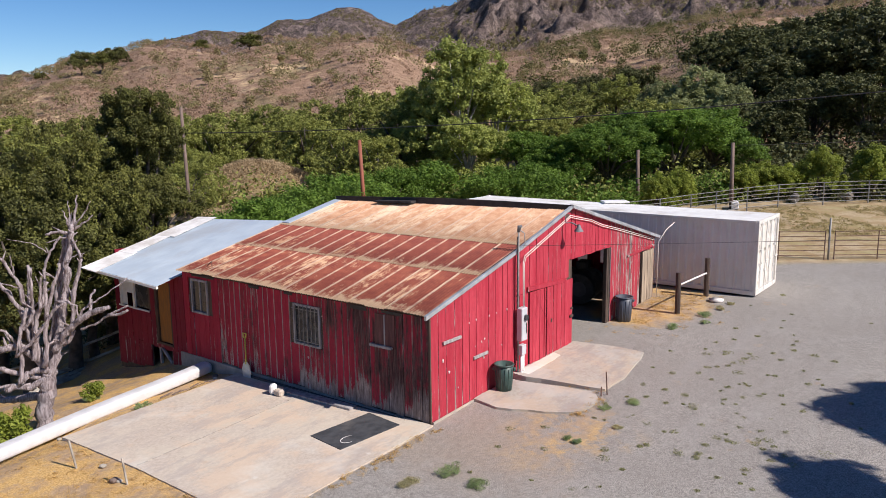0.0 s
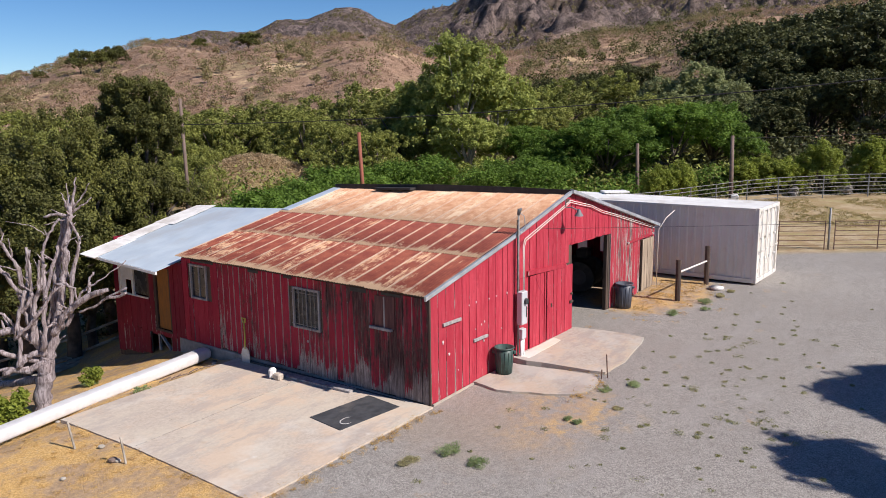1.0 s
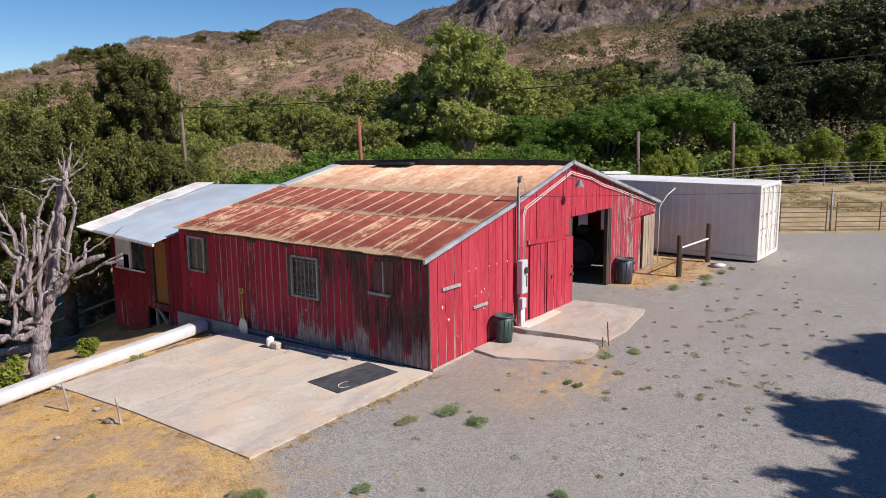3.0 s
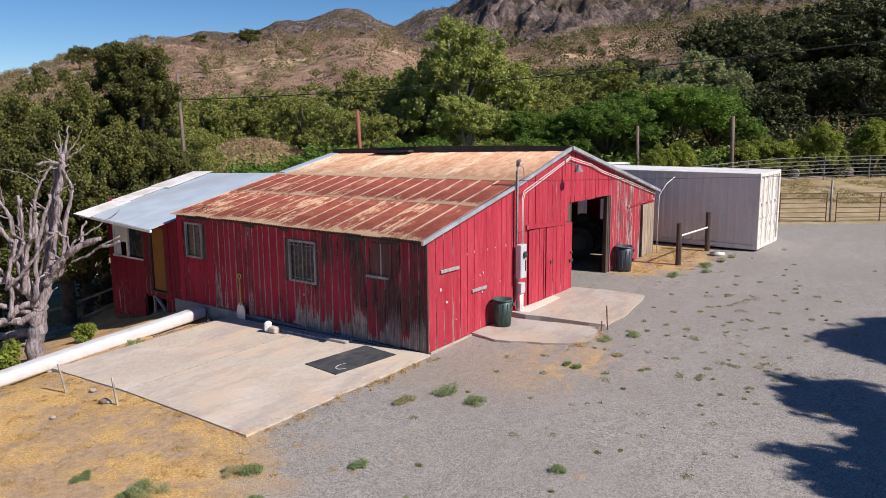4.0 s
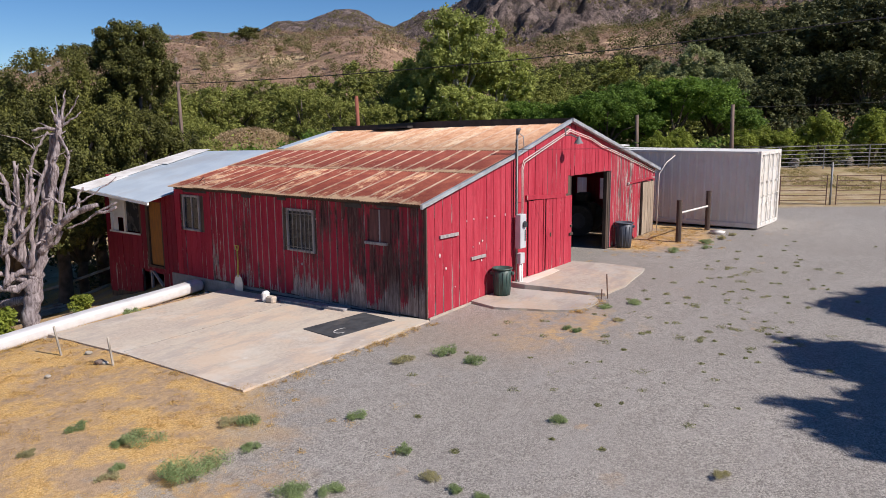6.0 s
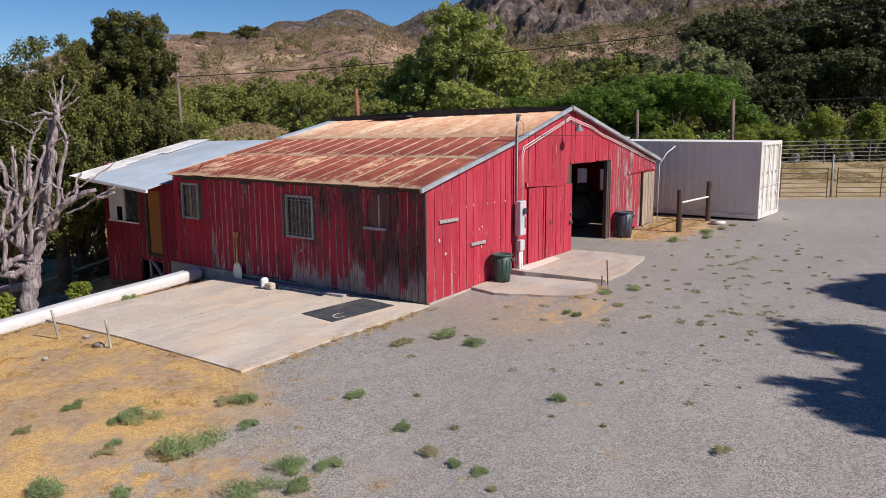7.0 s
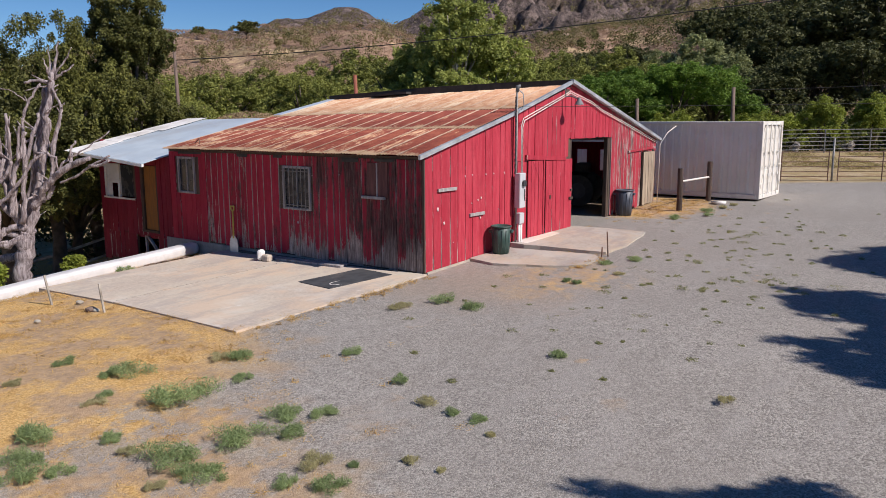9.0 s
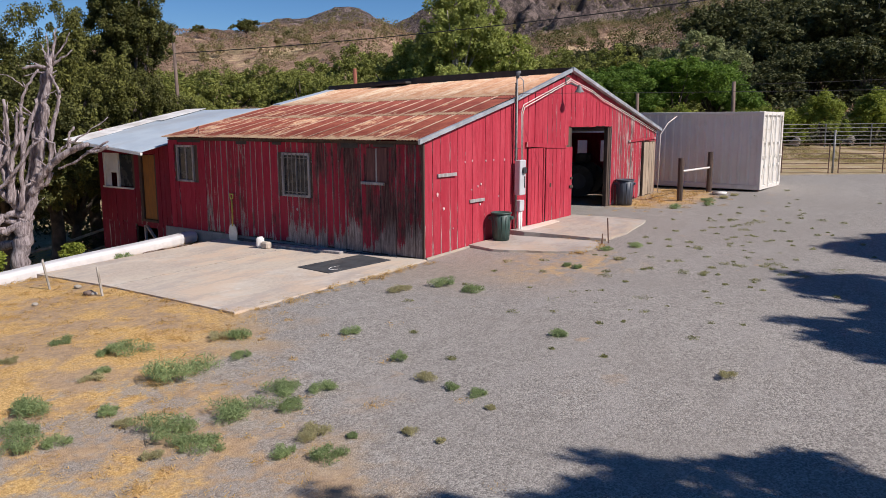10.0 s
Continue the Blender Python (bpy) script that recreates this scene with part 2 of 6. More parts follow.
    b3 = g.node("ShaderNodeBump", Height=h2, Strength=g.math("MULTIPLY", g.step(f2, 50.0, 70.0), 0.6), Distance=0.8, Normal=b2.outputs[0])
    g.put(g.b.inputs["Normal"], b3.outputs[0])
    return g.m


def leaf(name, dark, light, trans=0.3):
    g = Graph(name)
    r = g.node("ShaderNodeNewGeometry").outputs["Random Per Island"]
    n = g.noise(g.place(own=True), 0.9, 3)
    f = g.math("ADD", g.math("MULTIPLY", r, 0.6), g.math("MULTIPLY", g.step(n, 0.35, 0.65), 0.4))
    col = g.mix(f, dark, light)
    col = g.mix(g.math("MULTIPLY", g.rnd(), 0.3), col, tuple(0.7 * a + 0.02 for a in dark))
    g.out(Base_Color=col, Roughness=0.65, Specular_IOR_Level=0.25)
    tr = g.node("ShaderNodeBsdfTranslucent", Color=col)
    mx = g.node("ShaderNodeMixShader", Fac=trans)
    g.put(mx.inputs[1], g.b.outputs[0])
    g.put(mx.inputs[2], tr.outputs[0])
    g.put(g.t.nodes["Material Output"].inputs[0], mx.outputs[0])
    return g.m


def concrete(name, tint):
    g = Graph(name)
    p = g.place(shift=False)
    big, mid, fine = g.noise(g.place(), 0.55, 5, 0.6), g.noise(p, 2.2, 6, 0.7), g.noise(p, 14.0, 5, 0.7)
    col = g.mix(g.step(fine, 0.3, 0.7), (0.47, 0.385, 0.31), (0.60, 0.505, 0.415))
    col = g.mix(g.step(big, 0.42, 0.66, 0.0, 0.6), col, (0.64, 0.555, 0.44))
    col = g.mix(g.step(mid, 0.55, 0.72, 0.0, 0.5), col, (0.44, 0.335, 0.255))
    col = g.mix(g.step(g.noise(p, 1.3, 4, 0.5), 0.66, 0.70, 0.0, 0.55), col, (0.72, 0.67, 0.60))
    col = g.mix(g.step(g.noise(p, 5.0, 3, 0.5), 0.70, 0.74, 0.0, 0.5), col, (0.30, 0.24, 0.19))
    col = g.mix(g.step(g.noise(p, 0.8, 6, 0.65), 0.46, 0.58, 0.0, 0.6), col, (0.66, 0.49, 0.35))
    col = g.mix(g.step(g.noise(g.place(0.5, 1.4, 1, shift=False), 0.9, 7, 0.75), 0.50, 0.60, 0.0, 0.55), col, (0.42, 0.355, 0.315))
    col = g.mix(g.step(g.noise(p, 0.45, 5, 0.7), 0.52, 0.64, 0.0, 0.35), col, (0.72, 0.67, 0.59))
    tone = g.node("ShaderNodeMix")
    tone.data_type, tone.blend_type = "RGBA", "MULTIPLY"
    tone.inputs[0].default_value = 1.0
    g.put(tone.inputs[6], col)
    tone.inputs[7].default_value = (*tint, 1)
    col = tone.outputs[2]
    g.out(Base_Color=col, Roughness=0.93, Specular_IOR_Level=0.2)
    g.bump(g.math("ADD", fine, g.math("MULTIPLY", mid, 0.5)), 0.3, 0.004)
    return g.m


M_GROUND = ground_material()
M_RED = boards("red_boards", 0.025, 0.09, -0.03, "X", 0.45)
# M_WORN, M_SIDE: darker red than the gable's, the long side's shade in the paint
M_WORN = boards("worn_red_boards", 0.110, 0.20, 0.265, "Y", 0.95, 0.08, tall=1.2, drift=0.08, deep=(0.30, 0.012, 0.034), pale=(0.42, 0.032, 0.062))
M_SIDE = boards("shaded_red_boards", 0.0, 0.06, 0.04, "Y", 0.6, 0.2, deep=(0.30, 0.012, 0.034), pale=(0.42, 0.032, 0.062))
# M_SHED: the same red darkened again, shade of trees and overhang in its colour
M_SHED = boards("shaded_shed_boards", 0.0, 0.10, 0.08, "Y", 0.4, 0.2, deep=(0.175, 0.008, 0.025), pale=(0.26, 0.020, 0.042))
M_FAR = boards("bare_red_boards", 0.165, 0.30, 0.20, "X", 0.9, 0.06, deep=(0.33, 0.024, 0.042), pale=(0.45, 0.058, 0.080))
M_PALE = surf("bare_pale_wood", (0.20, 0.15, 0.11), (0.46, 0.37, 0.27), 1.5, 0.9, 0.4, 0.004, stretch=(7, 7, 0.7), stain=(0.10, 0.07, 0.055))
M_DARKWOOD = surf("dark_wood", (0.035, 0.022, 0.016), (0.10, 0.065, 0.05), 1.5, 0.85, 0.4, 0.004, stretch=(7, 7, 0.8))
M_GREYWOOD = surf("grey_wood", (0.20, 0.18, 0.18), (0.42, 0.39, 0.38), 1.5, 0.9, 0.4, 0.004, stretch=(7, 7, 0.8))
M_STEEL = surf("galvanised_steel", (0.42, 0.45, 0.48), (0.60, 0.62, 0.64), 5.0, 0.45, 0.1, 0.002, metal=0.5, stain=(0.36, 0.34, 0.33))
M_SHEDROOF = surf("pale_blue_metal", (0.40, 0.47, 0.54), (0.48, 0.55, 0.61), 1.2, 0.55, 0.1, 0.002, metal=0.1, stretch=(1, 2, 1), stain=(0.40, 0.43, 0.46), stain_scale=1.2)
M_WHITEMETAL = surf("white_metal", (0.72, 0.70, 0.66), (0.82, 0.81, 0.78), 3.0, 0.55, 0.12, 0.003, stain=(0.55, 0.50, 0.44))
M_CONTAINER = surf("container_paint", (0.66, 0.62, 0.56), (0.76, 0.72, 0.66), 1.2, 0.55, 0.1, 0.003, stain=(0.60, 0.54, 0.46), stain_scale=2.0)
M_CONCRETE = concrete("concrete", (0.96, 0.975, 0.985))
M_RAMP = concrete("grey_concrete_ramp", (0.75, 0.79, 0.82))
M_MORTAR = concrete("pale_mortar", (1.15, 1.22, 1.30))
M_SILL = surf("grey_concrete", (0.22, 0.21, 0.20), (0.36, 0.34, 0.32), 3.0, 0.9, 0.3, 0.005, stain=(0.15, 0.14, 0.14))
M_TUBE = surf("white_plastic", (0.56, 0.555, 0.56), (0.66, 0.65, 0.65), 4.0, 0.5, 0.06, 0.002, stain=(0.50, 0.47, 0.44))
M_BLACK = surf("black_rubber", (0.035, 0.036, 0.040), (0.065, 0.066, 0.072), 6.0, 0.85, 0.3, 0.004, stain=(0.11, 0.10, 0.095))
M_TARP = surf("tarred_edge", (0.015, 0.014, 0.014), (0.05, 0.045, 0.042), 4.0, 0.7, 0.3, 0.005)
M_GREENBIN = surf("green_plastic", (0.028, 0.06, 0.052), (0.05, 0.09, 0.078), 5.0, 0.5, 0.1, 0.002)
M_GREYBIN = surf("grey_plastic", (0.050, 0.058, 0.078), (0.080, 0.090, 0.115), 5.0, 0.5, 0.1, 0.002)
M_DEADWOOD = surf("bleached_wood", (0.14, 0.105, 0.105), (0.47, 0.405, 0.405), 6.0, 0.9, 0.9, 0.02, stretch=(4, 4, 0.5), stain=(0.075, 0.05, 0.046), stain_scale=2.4, own=True)
M_BARK = surf("bark", (0.05, 0.04, 0.032), (0.13, 0.105, 0.085), 4.0, 0.95, 0.6, 0.02)
M_PALEBARK = surf("pale_bark", (0.22, 0.19, 0.15), (0.50, 0.46, 0.40), 3.0, 0.9, 0.4, 0.01)
M_POLE = surf("pole_wood", (0.11, 0.075, 0.058), (0.22, 0.16, 0.13), 3.0, 0.9, 0.4, 0.006, stretch=(5, 5, 0.6))
M_REDPOLE = surf("red_brown_pole", (0.20, 0.06, 0.035), (0.30, 0.10, 0.06), 3.0, 0.8, 0.3, 0.004, stretch=(5, 5, 0.6))
M_LAMP = surf("dark_steel", (0.10, 0.105, 0.11), (0.19, 0.195, 0.20), 5.0, 0.6, 0.1, 0.002)
M_PIPE = surf("fence_pipe", (0.17, 0.165, 0.16), (0.28, 0.275, 0.265), 5.0, 0.55, 0.1, 0.002, metal=0.3)
M_RUSTPIPE = surf("rusty_pipe", (0.10, 0.055, 0.04), (0.20, 0.12, 0.085), 6.0, 0.8, 0.3, 0.003)
M_OCHRE = surf("ochre_paint", (0.20, 0.078, 0.012), (0.30, 0.120, 0.020), 3.0, 0.7, 0.2, 0.003, stretch=(4, 4, 1))
M_YELLOW = surf("yellow_green_paint", (0.40, 0.34, 0.05), (0.52, 0.46, 0.09), 8.0, 0.6, 0.1, 0.002)
M_SHUTTER = surf("stained_shutter", (0.075, 0.028, 0.028), (0.19, 0.080, 0.070), 1.5, 0.9, 0.4, 0.004, stretch=(7, 7, 0.7))
M_WHITE = surf("white_paint", (0.68, 0.66, 0.63), (0.80, 0.78, 0.76), 4.0, 0.6, 0.15, 0.003, stain=(0.5, 0.46, 0.42))
M_PALEPAINT = surf("faded_paint", (0.52, 0.34, 0.34), (0.72, 0.58, 0.56), 30.0, 0.7, 0.15, 0.002)
M_INSIDE = surf("inside_wood", (0.05, 0.035, 0.026), (0.12, 0.085, 0.06), 2.0, 0.95, 0.3, 0.005, stretch=(6, 6, 0.8))
M_R_LOW = rust_sheet("rust_red_sheet", (0.20, 0.044, 0.032), (0.33, 0.098, 0.058), (0.70, 0.46, 0.28), 0.150, 0.95, 1.08)
M_R_MID = rust_sheet("red_brown_sheet", (0.21, 0.048, 0.036), (0.33, 0.095, 0.060), (0.62, 0.36, 0.21), 0.105, 0.95, 0.92)
M_R_TOP = rust_sheet("tan_sheet", (0.50, 0.24, 0.125), (0.70, 0.45, 0.29), (0.78, 0.61, 0.42), 0.16, 0.8, 1.24)
M_FARROOF = surf("dark_roof_metal", (0.12, 0.11, 0.12), (0.22, 0.20, 0.20), 3.0, 0.6, 0.2, 0.004, stain=(0.10, 0.06, 0.05))
M_OAK = leaf("oak_leaf", (0.040, 0.045, 0.010), (0.172, 0.174, 0.038), 0.08)
M_CREEK = leaf("creek_oak_leaf", (0.112, 0.132, 0.028), (0.390, 0.405, 0.100), 0.24)
M_OLIVE = leaf("dark_oak_leaf", (0.036, 0.043, 0.016), (0.160, 0.168, 0.058), 0.2)
M_SYC = leaf("sycamore_leaf", (0.185, 0.222, 0.048), (0.520, 0.555, 0.155), 0.4)
M_BRIGHT = leaf("bright_leaf", (0.068, 0.125, 0.017), (0.225, 0.350, 0.055), 0.42)
M_PEPPER = leaf("pepper_leaf", (0.165, 0.205, 0.026), (0.390, 0.440, 0.078), 0.42)
M_WILLOW = leaf("willow_leaf", (0.165, 0.190, 0.075), (0.390, 0.415, 0.190), 0.4)
M_SCRUB = leaf("scrub_leaf", (0.185, 0.160, 0.072), (0.36, 0.305, 0.140), 0.4)
M_DRYSCRUB = leaf("dry_scrub", (0.285, 0.190, 0.130), (0.47, 0.330, 0.220), 0.4)
M_STRAWDRY = leaf("dry_grass", (0.32, 0.230, 0.125), (0.56, 0.43, 0.26), 0.4)
M_FIELD = leaf("field_grass", (0.30, 0.25, 0.10), (0.56, 0.46, 0.22), 0.4)
M_WEED = leaf("weed_leaf", (0.195, 0.262, 0.110), (0.465, 0.560, 0.265), 0.5)
M_DRYWEED = leaf("fading_weed_leaf", (0.36, 0.335, 0.165), (0.62, 0.565, 0.33), 0.5)
M_PALEBRUSH = leaf("pale_brush", (0.42, 0.38, 0.34), (0.70, 0.66, 0.60), 0.3)
M_TINY = leaf("tiny_weed_leaf", (0.23, 0.235, 0.100), (0.46, 0.46, 0.225), 0.5)
M_STRAW = leaf("straw", (0.44, 0.27, 0.085), (0.74, 0.51, 0.21), 0.3)
M_METER = surf("grey_enamel", (0.46, 0.47, 0.49), (0.54, 0.55, 0.57), 4.0, 0.55, 0.1, 0.002, stain=(0.38, 0.37, 0.36))


def pane_material():
    g = Graph("window_glass")
    g.out(Base_Color=(0.035, 0.038, 0.045), Roughness=0.12, Specular_IOR_Level=0.5)
    n = g.noise(g.place(), 3.0, 5)
    g.put(g.b.inputs["Roughness"], g.step(n, 0.3, 0.7, 0.08, 0.4))
    g.bump(g.noise(g.place(), 1.5, 2), 0.05, 0.01)
    return g.m


M_PANE = pane_material()


# ---- building blocks ----
def mesh_of(bm, name, material, smooth=False):
    me = bpy.data.meshes.new(name)
    bm.to_mesh(me)
    bm.free()
    if material:
        me.materials.append(material)
    if smooth:
        me.polygons.foreach_set("use_smooth", [True] * len(me.polygons))
    return me


def part(name, bm, material, parent=None, label="", smooth=False):
    ob = new(name, mesh_of(bm, name, material, smooth))
    if parent:
        ob.parent = parent
    if label:
        ob["label"] = label
    return ob


def thing(name, label, category, at=(0, 0, 0), turn=0.0, group="", kind=""):
    ob = new(name)
    ob.matrix_world = pose(*at, 0, 0, turn)
    return tagged(ob, label, category, group, kind)


def box(bm, lo, hi, bevel=0.0):
    lo, hi = Vector(lo), Vector(hi)
    r = bmesh.ops.create_cube(bm, size=1.0)
    for v in r["verts"]:
        v.co = Vector([(lo[i] + hi[i]) / 2 + v.co[i] * (hi[i] - lo[i]) for i in range(3)])
    if bevel:
        edges = list({e for v in r["verts"] for e in v.link_edges})
        bmesh.ops.bevel(bm, geom=edges, offset=bevel, segments=1, affect="EDGES")
    return bm


def bx(lo, hi, bevel=0.0):
    return box(bmesh.new(), lo, hi, bevel)


def prism(bm, outline, axis, lo, hi):
    """An outline of (a, b) pairs, drawn out along an axis from lo to hi."""
    def at(a, b, c):
        return {"x": (c, a, b), "y": (a, c, b), "z": (a, b, c)}[axis]
    n = len(outline)
    f = [bm.verts.new(at(a, b, lo)) for a, b in outline]
    k = [bm.verts.new(at(a, b, hi)) for a, b in outline]
    bm.faces.new(f)
    bm.faces.new(k[::-1])
    for i in range(n):
        bm.faces.new((f[i], k[i], k[(i + 1) % n], f[(i + 1) % n]))
    bmesh.ops.recalc_face_normals(bm, faces=bm.faces)
    return bm


def tube(bm, pts, radii, segs=8, cap=True):
    """A round bar along points, with a radius at each."""
    pts = [Vector(p) for p in pts]
    if isinstance(radii, (int, float)):
        radii = [radii] * len(pts)
    rings, up = [], None
    for i, p in enumerate(pts):
        d = (pts[min(i + 1, len(pts) - 1)] - pts[max(i - 1, 0)]).normalized()
        if up is None:
            up = d.orthogonal().normalized()
        up = (up - d * up.dot(d)).normalized()
        side = d.cross(up)
        rings.append([bm.verts.new(p + radii[i] * (math.cos(a) * up + math.sin(a) * side)) for a in [2 * math.pi * k / segs for k in range(segs)]])
    for a, b in zip(rings, rings[1:]):
        for k in range(segs):
            bm.faces.new((a[k], a[(k + 1) % segs], b[(k + 1) % segs], b[k]))
    if cap:
        bm.faces.new(rings[0][::-1])
        bm.faces.new(rings[-1])
    return bm


def tb(pts, radii, segs=8):
    return tube(bmesh.new(), pts, radii, segs)


def smooth01(v, a, b):
    t = np.clip((v - a) / (b - a), 0, 1)
    return t * t * (3 - 2 * t)


# ---- the lie of the land ----
ORIGIN, AHEAD, ASIDE = Vector((-12.0, -9.63)), Vector((0.7924, 0.6100)), Vector((0.6100, -0.7924))


def plan(aside, ahead):
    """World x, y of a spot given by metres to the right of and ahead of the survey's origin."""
    p = ORIGIN + AHEAD * ahead + ASIDE * aside
    return p.x, p.y


HILL = ((-70, 10), (-29.6, 17.0), (-27.9, 18.6), (-26.2, 22.2), (-25.2, 24.9), (-22.7, 27.3), (-20.8, 29.5), (-18.5, 27.4), (-15.8, 24.9), (-14.5, 25.6), (-12.5, 27.9), (-8.2, 25.9), (-4.5, 24.9), (-2.6, 24.4), (0.5, 22.8), (6.1, 23.8), (8.4, 26.6), (11.9, 30.4), (16.4, 28.7), (18.6, 28.8), (23.9, 32.3), (28.5, 34.2), (70, 32))
PEAK = ((-70, 3.0), (-29.5, 3.7), (-27.9, 3.48), (-25, 3.81), (-22, 5.16), (-19.8, 6.04), (-18.3, 6.24), (-16.7, 6.63), (-14.5, 6.42), (-12.9, 6.6), (-11.7, 7.26), (-9.4, 7.22), (-7.5, 8.06), (-5.9, 8.0), (-4.5, 7.29), (-3.3, 6.75), (-1.1, 7.82), (0.4, 8.02), (1.5, 8.53), (5, 9.8), (13, 10.8), (30, 10.5), (70, 6))


def land(x, y):
    """Height of the ground at arrays x, y."""
    x, y = np.asarray(x, float), np.asarray(y, float)
    z = np.where(x > 0, 0.040 * np.clip(x, 0, 19) + 0.006 * np.clip(x - 19, 0, 40), 0.028 * np.clip(x, -16, 0))
    side = 1 - smooth01(x, 1.0, 9.0)
    z = z - 0.028 * np.clip(y, 0, 9) * side
    z = z - 1.9 * smooth01(y, 9.0, 20.0) * (1 - smooth01(x, 3.0, 15.0)) * (1 - smooth01(y, 45, 80))
    z = z - 0.55 * smooth01(y, 8.3, 11.5) * (1 - smooth01(x, -2.0, 3.0))
    z = z - 0.32 * smooth01(-x, 2.5, 6.5) * smooth01(y, 5.8, 7.6)
    z = z - 0.17 * smooth01(y, 6.6, 7.3) * (1 - smooth01(x, -0.6, 1.0))
    d = (x - ORIGIN.x) * AHEAD.x + (y - ORIGIN.y) * AHEAD.y
    r = (x - ORIGIN.x) * ASIDE.x + (y - ORIGIN.y) * ASIDE.y
    rad = np.hypot(d, r)
    a = np.degrees(np.arctan2(r, d))
    q = np.maximum(d, 0.7 * rad)
    hill = np.interp(a, [k for k, _ in HILL], [v for _, v in HILL])
    crest = 215 + 18 * np.sin(a * 0.21) + 10 * np.sin(a * 0.53 + 1)
    up = smooth01(q, 72, crest) * 0.55 + 0.45 * np.clip((q - 72) / (crest - 72), 0, 1)
    z = z + hill * up * (1 - 0.4 * smooth01(q, crest + 5, crest + 120))
    peak = np.interp(a, [k for k, _ in PEAK], [v for _, v in PEAK])
    dm = np.interp(a, [-20, -3, 2, 30], [1000, 1000, 850, 800])
    top = 6 + dm * np.tan(np.radians(peak))
    rise = np.clip((q - 300) / (dm - 300), 0, 1)
    z = np.maximum(z, z * (1 - rise) + top * rise ** 1.15 * (1 - 0.5 * smooth01(q, dm, dm + 700)))
    # the corral's rise
    z = z + 0.40 * smooth01(d, 31, 43) * smooth01(r, 9, 19) * (1 - 0.6 * smooth01(d, 46, 58))
    # mound of dry grass behind the barn
    mx, my = 22.7, 33.8
    z = z + 2.7 * np.exp(-(((x - mx) / 4.8) ** 2 + ((y - my) / 4.8) ** 2))
    return z


def rough_land(x, y, z):
    """Gullies and knolls far out, humps close by."""
    out = np.array(z)
    for i in range(len(out)):
        X, Y = x[i], y[i]
        d = (X - ORIGIN.x) * AHEAD.x + (Y - ORIGIN.y) * AHEAD.y
        if d > 70:
            k = min(1.0, (d - 70) / 120)
            out[i] += k * 1.1 * noise.fractal(Vector((X * 0.03, Y * 0.03, 3.0)), 0.8, 2.1, 6) - k * 2.0
            if d > 320:
                a = math.degrees(math.atan2((X - ORIGIN.x) * ASIDE.x + (Y - ORIGIN.y) * ASIDE.y, d))
                dm = float(np.interp(a, [-20, -3, 2, 30], [1000, 1000, 850, 800]))
                soft = 1 - min(1.0, max(0.0, (a - 0.5) / 3.0))
                m = min(1.0, (d - 320) / 200) * (1 - 0.92 * soft * min(1.0, max(0.0, (d - dm + 400) / 300)))
                out[i] += m * 26 * (noise.ridged_multi_fractal(Vector((X * 0.0062, Y * 0.0062, 1.0)), 0.9, 2.2, 5, 1.0, 2.0) - 1.2)
                k = min(1.0, (d - 320) / 200) * (1 + 0.9 * (1 - soft)) * (1 - 0.75 * soft * min(1.0, max(0.0, (d - dm + 300) / 240)))
                out[i] += k * 10 * (noise.ridged_multi_fractal(Vector((X * 0.022, Y * 0.022, 7.0)), 0.8, 2.2, 5, 1.0, 2.0) - 1.2)
        elif abs(X) + abs(Y) < 120:
            out[i] += 0.035 * noise.noise(Vector((X * 0.45, Y * 0.45, 0))) * (1.0 if X < -0.5 or Y < -3 else 0.3)
    return out


def ground_at(x, y):
    return float(land(np.array([x]), np.array([y]))[0])


def build_ground():
    angles = [math.radians(a) for a in np.concatenate([np.arange(-36, 36.01, 0.25), np.arange(39, 322, 3.0)])]
    radii = np.concatenate([np.arange(1.0, 30, 0.7), 30 * 10 ** (np.arange(0, 70) / 70), np.arange(300, 1120, 8.0), 1120 * (4000 / 1120) ** (np.arange(0, 14) / 13)])
    A, R = np.meshgrid(angles, radii)
    d, r = (R * np.cos(A)).ravel(), (R * np.sin(A)).ravel()
    x = ORIGIN.x + AHEAD.x * d + ASIDE.x * r
    y = ORIGIN.y + AHEAD.y * d + ASIDE.y * r
    z = rough_land(x, y, land(x, y))
    n, m = len(angles), len(radii)
    verts = list(zip(x.tolist(), y.tolist(), z.tolist())) + [(ORIGIN.x, ORIGIN.y, ground_at(ORIGIN.x, ORIGIN.y))]
    faces = [(i * n + j, i * n + (j + 1) % n, (i + 1) * n + (j + 1) % n, (i + 1) * n + j) for i in range(m - 1) for j in range(n)]
    faces += [(n * m, (j + 1) % n, j) for j in range(n)]
    me = bpy.data.meshes.new("ground")
    me.from_pydata(verts, [], faces)
    me.polygons.foreach_set("use_smooth", [True] * len(me.polygons))
    me.materials.append(M_GROUND)
    me.update()
    ob = new("ground", me)
    tagged(ob, "grey gravel yard with dry straw and scrub-covered hills", "ground", kind="structure")
    return ob


build_ground()


# ---- barn ----
PITCH_L, PITCH_R = 0.255, 0.262
WIDTH, DEPTH, RIDGE = 11.92, 8.75, 5.98


def roof_l(x, y=0.0):
    """Top of the rusty roof slope."""
    return 2.43 + (PITCH_L - 0.0042 * y) * (x + 0.17)


def roof_r(x, y=0.0):
    return 4.13 - 0.026 * y - PITCH_R * (x - RIDGE)


def eaves(x, y=0.0):
    return (roof_l(x, y) if x < RIDGE else roof_r(x, y)) - 0.07


